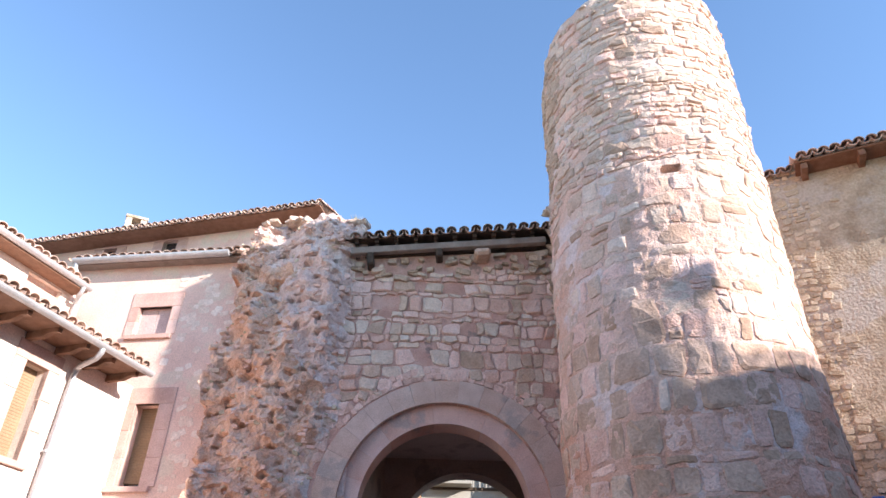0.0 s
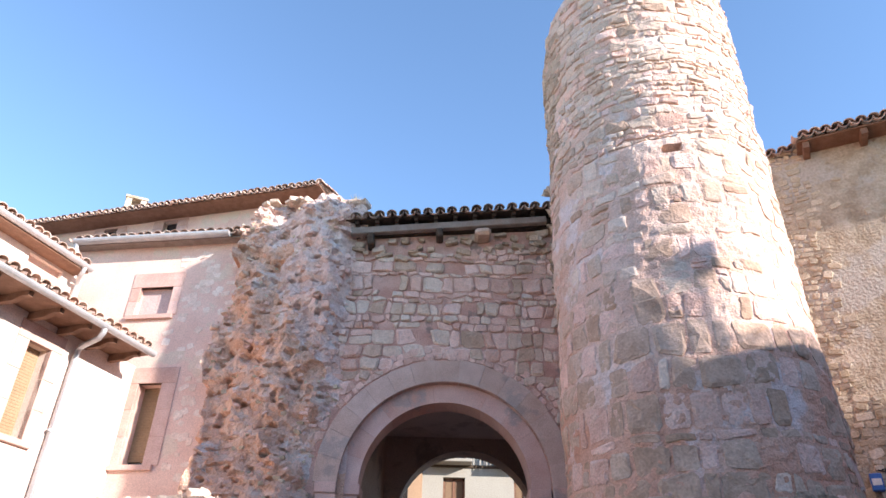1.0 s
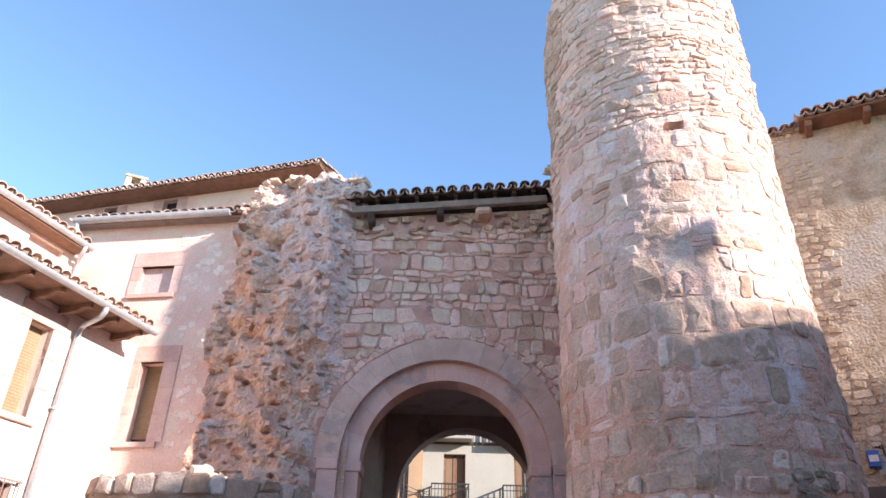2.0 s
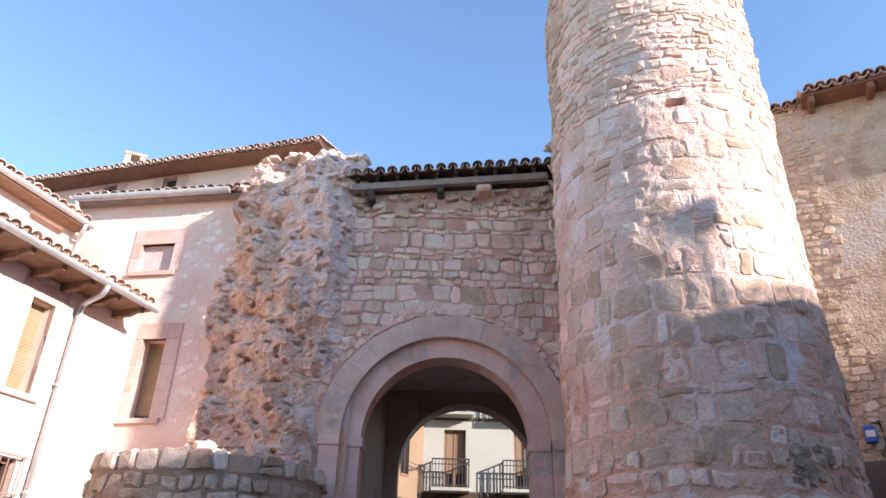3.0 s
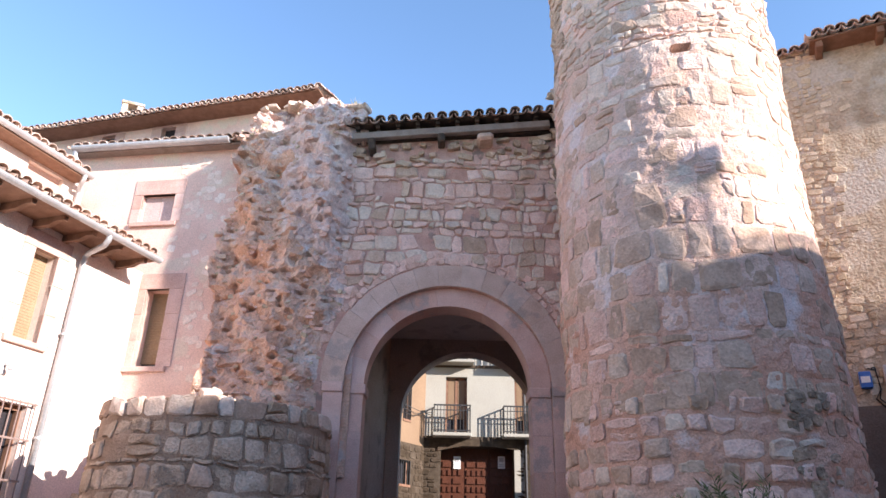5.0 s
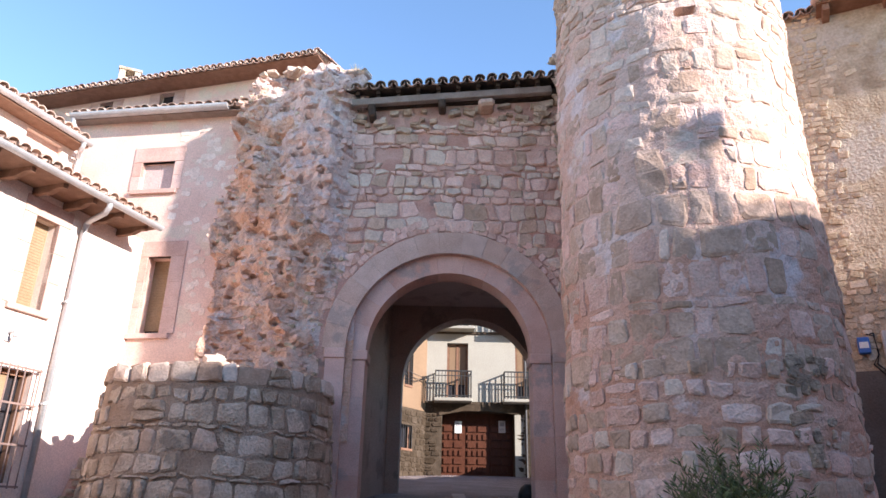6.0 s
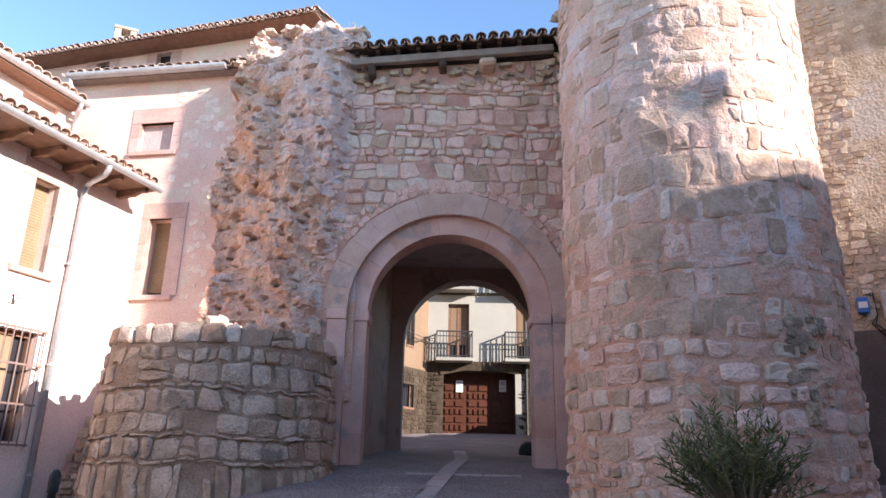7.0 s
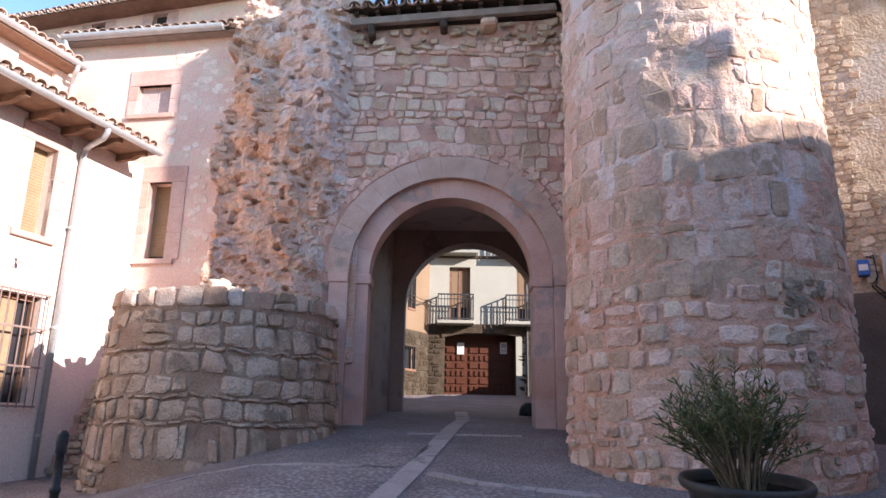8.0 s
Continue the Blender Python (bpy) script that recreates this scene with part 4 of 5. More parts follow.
# lower eave with boards and carved rafter ends
part("soffit", boxes(((0.0, -0.72, 6.38), (9.6, 0.0, 6.42)), m=LOW), "wood", cream, "brown boarded eave soffit")
for k in range(14):
    u = 9.42 - 0.62 * k
    bm = slab([(-0.66, 6.30), (-0.66, 6.378), (-0.002, 6.378), (-0.002, 6.25), (-0.36, 6.25), (-0.52, 6.31)], u - 0.045, u + 0.045, LOW @ Matrix.Rotation(radians(90), 4, "Z") @ Matrix.Diagonal((1, -1, 1, 1)))
    part("rafter_end", bm, "wood", cream)
gutter(cream, LOW @ Vector((0, -0.79, 6.46)), LOW @ Vector((9.64, -0.79, 6.43)), 0.08)
low_roof = new("low_roof")
low_roof.parent = cream
tile_roof(low_roof, LOW @ Vector((9.62, -0.76, 6.44)), -LU, (-LN * 0.92 + UPZ * 0.3), 9.6, 2.3, single_rows=2, seed=5)
# rain pipe
bm = bmesh.new()
tube(bm, [LOW @ Vector(p) for p in ((8.38, -0.79, 6.42), (8.38, -0.78, 6.3), (8.41, -0.68, 6.22), (8.57, -0.2, 6.2), (8.6, -0.1, 6.15), (8.6, -0.08, 6.0), (8.56, -0.08, 0.55))], 0.05, 10)
part("rain_pipe", bm, "zinc", cream, "grey zinc rain pipe", True)
for z in (1.3, 3.0, 4.7):
    bm = bmesh.new()
    tube(bm, [LOW @ Vector((8.57, -0.08, z)), LOW @ Vector((8.57, -0.08, z + 0.04))], 0.06, 10)
    part("pipe_clip", bm, "zinc", cream)
# upper storey
uw = (8.1, 8.9, 7.55, 8.08)
holed_wall("upper_wall", 0.0, 9.4, 6.6, 8.17, [uw], 0.3, HIGH, "cream", cream)
part("upper_window_shade", boxes(((uw[0], 0.1, uw[2]), (uw[1], 0.13, uw[3])), m=HIGH), "stucco", cream)
part("upper_soffit", boxes(((0.0, -0.38, 8.13), (9.15, 0.0, 8.17)), m=HIGH), "wood", cream)
gutter(cream, HIGH @ Vector((0, -0.42, 8.24)), HIGH @ Vector((9.17, -0.42, 8.24)), 0.08)
high_roof = new("high_roof")
high_roof.parent = cream
tile_roof(high_roof, HIGH @ Vector((9.17, -0.40, 8.22)), -LU, (-LN * 0.92 + UPZ * 0.3), 9.2, 3.0, single_rows=2, seed=6)
bm = bmesh.new()
tube(bm, [HIGH @ Vector(p) for p in ((9.0, -0.42, 8.18), (9.0, -0.41, 8.08), (9.05, -0.3, 8.02), (9.2, -0.12, 7.98), (9.22, -0.1, 7.9), (9.22, -0.1, 7.2))], 0.045, 10)
part("upper_rain_pipe", bm, "zinc", cream, "", True)
lamp = thing("wall_lamp", "small pale wall lamp bracket on the cream wall", "lamp")
part("back_plate", boxes(((7.66, -0.03, 3.85), (7.74, 0.0, 4.05)), m=LOW, bevel=0.01), "grey_box", lamp)
part("lamp_arm", boxes(((7.68, -0.16, 3.98), (7.72, -0.03, 4.02)), m=LOW), "grey_box", lamp)
part("lamp_head", boxes(((7.67, -0.2, 3.9), (7.74, -0.13, 3.99)), m=LOW, bevel=0.02), "grey_box", lamp)

part("house_body", boxes(((0.0, 0.36, -0.2), (9.7, 6.0, 6.3)), m=LOW), "cream", cream)
part("upper_body", boxes(((0.0, 0.31, 6.6), (9.3, 4.5, 8.1)), m=HIGH), "cream", cream)
part("house_body", boxes(((-7.9, 0.42, 0.0), (-0.6, 3.0, 9.0)), m=FACADE), "stucco", pink_house)
part("upper_body", boxes(((-10.9, 0.42, 8.0), (-0.3, 4.4, 12.2)), m=UPPER), "stucco", pink_house)

# ---- roof of the gate ----
gate_roof = thing("gate_roof", "narrow dark clay tile roof on a grey beam over the gate", "roof")
sag = math.atan2(0.42, 3.95)
EAVE = axes((-1.86, 11.82, 8.98), (math.cos(sag), 0, math.sin(sag)), (-math.sin(sag), 0, math.cos(sag)), (0, -1, 0))
part("beam", boxes(((0.0, -0.08, 0.0), (4.0, 0.06, 0.15)), m=EAVE, bevel=0.012), "grey_wood", gate_roof, "weathered grey timber beam")
part("wall_plate", boxes(((0.1, 0.1, 0.0), (4.2, 0.9, 0.2)), m=EAVE), "dark_wood", gate_roof)
for k in range(11):
    u = 0.1 + 0.4 * k
    part("rafter_block", boxes(((u + 0.005, -0.06, 0.152), (u + 0.075, 0.05, 0.2)), m=EAVE), "dark_wood", gate_roof)
    part("rafter", boxes(((u, -0.12, 0.202), (u + 0.08, 0.8, 0.275)), m=EAVE), "dark_wood", gate_roof)
part("sheathing", boxes(((-0.1, -0.14, 0.277), (4.4, 0.9, 0.3)), m=EAVE), "dark_wood", gate_roof)
for u, drop in ((0.33, 0.28), (1.72, 0.2)):
    part("bracket", boxes(((u, -0.12, -drop), (u + 0.14, 0.3, -0.003)), m=EAVE, bevel=0.03), "dark_wood", gate_roof, "rotten dark wooden bracket")
part("bracket_stone", boxes(((2.5, -0.2, -0.26), (2.82, 0.3, -0.1)), m=EAVE, bevel=0.05), "green_stone", gate_roof)
s0 = EAVE @ Vector((-0.1, -0.2, 0.25))
tile_roof(gate_roof, s0, EAVE.to_3x3() @ Vector((1, 0, 0)), (0, 0.95, 0.3), 4.6, 2.0, "tile_dark", single_rows=3, seed=9, step=0.245)

# ---- house by the tower ----
RDIR = Vector((0.893, -0.45, 0)).normalized()
RN = Vector((-0.45, -0.893, 0)).normalized()
RIGHT = axes((6.97, 10.8, 0), RDIR, (0, 0, 1), RN)
right_house = thing("tan_house", "old tan house with crumbling render over yellow rubble stone", "house")
part("wall", slab([(-3.8, 0.2), (-3.8, 10.0), (-2.0, 10.5), (-0.6, 10.6), (0.1, 10.5), (9, 10.5), (9, 0.2)], 0, 0.5, RIGHT), "right_wall", right_house)
for k in range(9):
    u = 0.25 + 1.0 * k
    part("rafter_end", boxes(((u - 0.06, -0.42, 10.36), (u + 0.06, 0.3, 10.5)), m=RIGHT, bevel=0.01), "wood", right_house)
part("eave_board", boxes(((0.1, -0.45, 10.5), (9, 0.4, 10.54)), m=RIGHT), "wood", right_house)
rr_ = new("tile_roof")
rr_.parent = right_house
tile_roof(rr_, RIGHT @ Vector((0.05, -0.5, 10.54)), RDIR, (-RN * 0.93 + UPZ * 0.33), 9, 3.2, single_rows=2, seed=12)
tile_roof(rr_, RIGHT @ Vector((-0.95, -0.12, 10.56)), RDIR, (-RN * 0.93 + UPZ * 0.33), 1.0, 0.8, single_rows=1, seed=13)
places = []
r = random.Random(77)
for u, v, w, h in courses(3.4, 9.6, (0.08, 0.17), (0.8, 2.0), 0.015, 61, 0.06):
    z = 1.0 + v
    edge = 0.12 + 0.5 * noise.noise((z * 0.9, 3, 0)) + 0.25 * noise.noise((z * 3, 3, 0))
    x = u - 2.0
    if z < 3.95:
        continue
    if (x < edge and r.random() < 0.85) or (8.6 < z < 9.9 and r.random() < 0.08):
        fr = RIGHT @ Matrix.Translation((x, 0.0, z))
        places.append(sized(fr, w * r.uniform(0.7, 1.0), r.uniform(0.01, 0.06), h * r.uniform(0.7, 1.1), r.uniform(-0.3, 0.3)))
lay(right_house, places, "yellow_stone", "yellow_rest", 300)
meter = thing("blue_meter_box", "small blue and grey box on the tan wall", "electric box")
part("case", boxes(((-0.27, -0.12, 4.02), (-0.1, 0.0, 4.28)), m=RIGHT, bevel=0.012), "blue", meter)
part("label_plate", boxes(((-0.25, -0.126, 4.1), (-0.12, -0.121, 4.2)), m=RIGHT), "paper", meter)
gb_ = thing("grey_junction_box", "grey plastic junction box with cables on the tan wall", "electric box")
part("case", boxes(((0.08, -0.14, 3.9), (0.42, 0.0, 4.36)), m=RIGHT, bevel=0.015), "grey_box", gb_)
for k in range(2):
    bm = bmesh.new()
    tube(bm, [RIGHT @ Vector(p) for p in ((-0.12 + 0.05 * k, -0.03, 4.34), (-0.02, -0.04, 4.30 + 0.05 * k), (0.0, -0.04, 4.0), (-0.04 - 0.05 * k, -0.03, 3.85), (0.1, -0.04, 3.7 - 0.1 * k), (0.4, -0.04, 3.66 - 0.1 * k))], 0.012, 6)
    part("cable", bm, "iron", gb_, "", True)
part("dado", boxes(((-2.5, -0.02, 0.2), (9, -0.001, 3.75)), m=RIGHT), "dado", right_house, "dark grey cement dado")

part("house_body", boxes(((0.12, 0.52, 0.2), (8.9, 5.0, 10.4)), m=RIGHT), "right_wall", right_house)

# ---- street beyond the gate ----
far = thing("white_house", "white rendered house with iron balconies over a rubble ground floor", "house")
FAR = axes((0, 26, 0), (1, 0, 0), (0, 0, 1), (0, -1, 0))
dr = (0.12, 2.78, 2.3, 5.0)
b1 = (0.26, 1.06, 5.5, 7.55)
b2 = (2.85, 3.6, 5.5, 7.55)
b3 = (0.3, 1.1, 8.25, 10.2)
b4 = (2.5, 3.3, 8.25, 10.2)
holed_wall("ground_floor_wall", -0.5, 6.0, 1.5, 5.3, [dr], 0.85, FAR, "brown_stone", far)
holed_wall("wall", -0.5, 6.0, 5.302, 12.0, [b1, b2, b3, b4], 0.5, FAR, "white_wall", far)
part("string_course", boxes(((-0.5, -0.05, 5.24), (6, 0.0, 5.34)), m=FAR), "brown_stone", far)
part("upper_band", boxes(((-0.5, -0.05, 7.9), (6, 0.0, 8.0)), m=FAR), "brown_stone", far)
# flat rubble round the doorway
places = []
r = random.Random(3)
for u, v, w, h in courses(4.2, 2.7, (0.14, 0.28), (1, 2), 0.03, 71):
    x, z = -0.5 + u, 2.5 + v
    if not (-0.05 < x < 2.95 and z < 5.05) and z < 5.2:
        places.append(sized(FAR @ Matrix.Translation((x, 0, z)), w, 0.08, h))
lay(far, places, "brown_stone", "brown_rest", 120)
part("door_lintel", slab([(0.0, 4.82), (0.0, 5.04), (0.8, 5.22), (1.9, 5.24), (2.9, 5.1), (2.9, 4.9), (2.0, 5.0), (0.9, 5.0)], -0.06, 0.0, FAR), "brown_stone", far)
part("door_jamb", boxes(((2.79, -0.04, 2.4), (3.15, 0.0, 4.9)), m=FAR), "white_wall", far, "whitewashed rubble jamb")
door = new("garage_door")
door.parent = far
part("door_backing", boxes(((dr[0] - 0.1, 0.852, dr[2]), (dr[1] + 0.1, 0.9, dr[3] + 0.1)), m=FAR), "door", door)
for k in range(3):
    u0 = dr[0] + (dr[1] - dr[0]) * k / 3
    u1 = dr[0] + (dr[1] - dr[0]) * (k + 1) / 3
    bm = boxes(((u0 + 0.01, 0.62, dr[2]), (u1 - 0.01, 0.68, dr[3])), m=FAR)
    for j in range(7):
        for i in range(4 if j % 2 == 0 else 2):
            n = 4 if j % 2 == 0 else 2
            a = u0 + 0.06 + (u1 - u0 - 0.12) * i / n
            b = u0 + 0.06 + (u1 - u0 - 0.12) * (i + 1) / n - 0.03
            z = 2.85 + 0.29 * j
            box(bm, (a + 0.02, 0.57, z + 0.02), (b - 0.02, 0.625, z + 0.22), FAR)
    part("leaf", bm, "door", door, "varnished red-brown panelled door leaf")
for u, z in ((0.73, 4.48), (2.37, 4.52)):
    s = tagged(part("notice", boxes(((u - 0.13, 0.548, z - 0.22), (u + 0.13, 0.568, z + 0.22)), m=FAR), "paper"), "white notice sheet fixed to the brown door", "sign")
    part("notice_mark", boxes(((u - 0.08, 0.54, z + 0.02), (u + 0.08, 0.547, z + 0.16)), ((u - 0.09, 0.54, z - 0.1), (u + 0.09, 0.547, z - 0.07)), ((u - 0.09, 0.54, z - 0.16), (u + 0.09, 0.547, z - 0.13)), m=FAR), "grey_box", s)
for h in (b1, b2, b3, b4):
    w = new("balcony_window")
    w.parent = far
    mid = (h[0] + h[1]) / 2
    part("pane", boxes(((h[0], 0.25, h[2]), (h[1], 0.26, h[3])), m=FAR), "glass", w)
    part("window_frame", boxes(((h[0], 0.18, h[2]), (h[0] + 0.08, 0.24, h[3])), ((h[1] - 0.08, 0.18, h[2]), (h[1], 0.24, h[3])), ((mid - 0.05, 0.18, h[2]), (mid + 0.05, 0.24, h[3])), ((h[0], 0.18, h[3] - 0.1), (h[1], 0.24, h[3])), m=FAR), "wood", w)
    part("curtain", boxes(((h[0] + 0.09, 0.2, h[2] + 0.5), (mid - 0.06, 0.22, h[3] - 0.11)), ((mid + 0.06, 0.2, h[2] + 0.5), (h[1] - 0.09, 0.22, h[3] - 0.11)), m=FAR), "tan_wall", w)
for c, z in ((0.5, 5.4), (3.05, 5.4), (0.6, 8.1), (2.9, 8.1)):
    bal = new("balcony")
    bal.parent = far
    part("balcony_slab", boxes(((c - 0.7, -0.6, z - 0.12), (c + 0.7, 0.0, z)), m=FAR, bevel=0.02), "white_wall", bal)
    part("handrail", boxes(((c - 0.68, -0.6, z + 0.95), (c + 0.68, -0.56, z + 1.0)), ((c - 0.68, -0.56, z + 0.95), (c - 0.64, 0, z + 1.0)), ((c + 0.64, -0.56, z + 0.95), (c + 0.68, 0, z + 1.0)), m=FAR), "iron", bal)
    part("lower_rail", boxes(((c - 0.68, -0.6, z + 0.05), (c + 0.68, -0.57, z + 0.09)), m=FAR), "iron", bal)
    part("upper_rail", boxes(((c - 0.68, -0.6, z + 0.78), (c + 0.68, -0.57, z + 0.81)), m=FAR), "iron", bal)
    for k in range(12):
        u = c - 0.66 + 1.32 * k / 11
        part("baluster", boxes(((u - 0.012, -0.6, z), (u + 0.012, -0.575, z + 0.97)), m=FAR), "iron", bal)
    for k in range(4):
        for u in (c - 0.66, c + 0.66):
            part("baluster", boxes(((u - 0.012, -0.48 + 0.14 * k, z), (u + 0.012, -0.455 + 0.14 * k, z + 0.97)), m=FAR), "iron", bal)
bm = bmesh.new()
tube(bm, [(3.2, 25.9, 2.5), (3.2, 25.9, 9)], 0.05, 8)
part("rain_pipe", bm, "iron", far)
# the wing that comes forward beside it
WD = Vector((0.52, 0.854, 0))
WN = Vector((0.854, -0.52, 0))
WING = axes((-0.5, 26, 0), WD, (0, 0, 1), WN)
wing = thing("tan_side_house", "tan painted house over a rubble ground floor beyond the gate", "house")
wa = (-1.55, -0.85, 3.55, 4.35)
wb = (-1.45, -0.95, 5.75, 6.9)
holed_wall("ground_floor_wall", -9, 0.0, 1.2, 4.95, [wa], 0.4, WING, "brown_stone", wing)
holed_wall("wall", -9, 0.0, 4.952, 11.5, [wb], 0.4, WING, "tan_wall", wing)
for h in (wa, wb):
    w = new("window")
    w.parent = wing
    part("pane", boxes(((h[0], 0.25, h[2]), (h[1], 0.26, h[3])), m=WING), "glass", w)
    part("window_frame", boxes(((h[0], -0.03, h[2] - 0.08), (h[1], 0.1, h[2])), ((h[0], 0.15, h[2]), (h[0] + 0.06, 0.2, h[3])), ((h[1] - 0.06, 0.15, h[2]), (h[1], 0.2, h[3])), m=WING), "wood", w)
    for k in range(5):
        u = h[0] + (h[1] - h[0]) * (k + 0.5) / 5
        part("bar", boxes(((u - 0.012, -0.04, h[2]), (u + 0.012, -0.015, h[3])), m=WING), "iron", w)
places = []
for u, v, w_, h_ in courses(3.0, 3.0, (0.12, 0.26), (0.9, 1.9), 0.02, 73, 0.05):
    u0, z = u - 3.0, 2.1 + v
    if z < 4.85 and not (wa[0] - 0.1 < u0 < wa[1] + 0.1 and wa[2] - 0.1 < z < wa[3] + 0.1):
        places.append(sized(WING @ Matrix.Translation((u0, 0, z)), w_, 0.05, h_, r.uniform(-0.1, 0.1)))
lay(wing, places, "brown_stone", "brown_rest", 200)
for k in range(3):
    bm = bmesh.new()
    tube(bm, [WING @ Vector((-1.9 + 0.2 * k, -0.05, 6.0 + 0.12 * k)), (-0.9 + 0.1 * k, 25.2, 5.9 + 0.1 * k), (-0.25, 25.9, 6.3 - 0.12 * k)], 0.012, 5)
    tagged(part("street_cable", bm, "iron"), "thin dark cable strung between the house fronts", "cable", group="cables in the lane")
# unseen dark side wall that closes the lane, added to shade the far fronts
side = thing("lane_shade_wall", "added unseen dark rubble side wall that shades the lane", "house")
part("wall", boxes(((3.35, 16.6, 1.0), (3.9, 22.8, 4.1)), ((3.35, 22.8, 1.0), (3.9, 25.4, 3.8))), "brown_stone", side)

part("house_body", boxes(((-0.45, 0.92, 1.5), (5.9, 6.0, 11.9)), m=FAR), "white_wall", far)
part("house_body", boxes(((-8.9, 0.45, 1.2), (-0.05, 5.0, 11.4)), m=WING), "tan_wall", wing)
part("roof", boxes(((-0.6, -0.3, 12.0), (6.1, 6.1, 12.15)), m=FAR), "tile_rest", far)

# ---- houses behind the camera: one shades the street, two are added to block sky ----
BU = Vector((0.54, 0.842, 0)).normalized()
BN = Vector((-0.842, 0.54, 0)).normalized()
BACK = axes((12.0, 2.03, 0), BU, (0, 0, 1), BN)
back = thing("street_house", "plain rendered house across the street with a tile roof", "house")
part("wall", boxes(((-0.47, 0, -1), (9.5, 6, 7.95)), ((-9, 0, -1), (-0.47, 6, 8.88)), m=BACK), "stucco", back)
part("eave", boxes(((-0.47, -0.4, 7.95), (9.7, 0.3, 8.05)), ((-9.2, -0.4, 8.88), (-0.47, 0.3, 8.98)), m=BACK), "wood", back)
br = new("tile_roof")
br.parent = back
tile_roof(br, BACK @ Vector((-0.47, -0.45, 8.05)), BU, (-BN * 0.94 + UPZ * 0.30), 10.6, 1.2, single_rows=0, seed=15)
tile_roof(br, BACK @ Vector((-9.2, -0.45, 8.98)), BU, (-BN * 0.94 + UPZ * 0.30), 8.78, 1.2, single_rows=0, seed=16)

part("chimney", boxes(((-0.39, 0.42, 8.0), (-0.31, 0.58, 9.5)), ((-0.47, 0.3, 9.5), (-0.22, 0.7, 9.8)), m=BACK), "stucco", back)
# added out of view to keep sky light off the tower foot and pot
near = thing("sky_block_house", "added unseen low house that blocks sky light from the tower foot", "house")
part("wall", boxes(((7.4, -4, -1), (11, 5.2, 5.6))), "stucco", near)
part("roof", slab([(7.0, 5.6), (9.2, 6.1), (11.4, 5.6)], -4.3, 5.5), "tile_rest", near)
# added unseen behind the camera; its height sets how much sky light enters
row = thing("rear_sky_blocker", "added unseen house behind the camera that dims the sky light", "house")
part("wall", boxes(((-13, -13, -2), (7.5, -7, 7.0))), "tan_wall", row)
part("roof", slab([(-13.4, 7.0), (-2.7, 9.0), (7.9, 7.0)], -13.4, -6.6), "tile_rest", row)

# ---- street furniture ----
px, py = 2.32, 5.5
pz = ground_z(px, py)
planter = thing("plant_pot", "large dark round plastic plant pot on the paving", "pot")
bm = bmesh.new()
prof = [(0.34, 0.0), (0.38, 0.06), (0.46, 0.40), (0.52, 0.43), (0.535, 0.47), (0.52, 0.50), (0.485, 0.49), (0.46, 0.42)]
rings = [[bm.verts.new((px + 0.91 * q * math.cos(2 * math.pi * k / 40), py + 0.91 * q * math.sin(2 * math.pi * k / 40), pz + z + 0.1 * q * math.sin(2 * math.pi * k / 40))) for k in range(40)] for q, z in prof]
for a, b in zip(rings, rings[1:]):
    for k in range(40):
        bm.faces.new((a[k], a[(k + 1) % 40], b[(k + 1) % 40], b[k]))
bm.faces.new(rings[0][::-1])
part("pot_shell", bm, "pot", planter, "", True)
bm = bmesh.new()
bm.faces.new([bm.verts.new((px + 0.425 * math.cos(2 * math.pi * k / 32), py + 0.425 * math.sin(2 * math.pi * k / 32), pz + 0.41 + 0.045 * math.sin(2 * math.pi * k / 32))) for k in range(32)])
bmesh.ops.solidify(bm, geom=bm.faces[:], thickness=0.02)
part("soil", bm, "soil", planter)

bush = thing("oleander_bush", "bushy green oleander growing in the pot", "shrub")
r = random.Random(11)
leaves = bmesh.new()


def leaf(bm, p, d, length, width):
    d = d.normalized()
    s = d.cross(Vector((r.uniform(-1, 1), r.uniform(-1, 1), r.uniform(0.2, 1)))).normalized()
    n = s.cross(d)
    v = [bm.verts.new(p), bm.verts.new(p + d * length * 0.45 + s * width), bm.verts.new(p + d * length + n * length * r.uniform(-0.15, 0.1)), bm.verts.new(p + d * length * 0.45 - s * width), bm.verts.new(p + d * length * 0.5 + n * 0.008)]
    for f in ((0, 1, 4), (1, 2, 4), (2, 3, 4), (3, 0, 4)):
        bm.faces.new([v[i] for i in f])


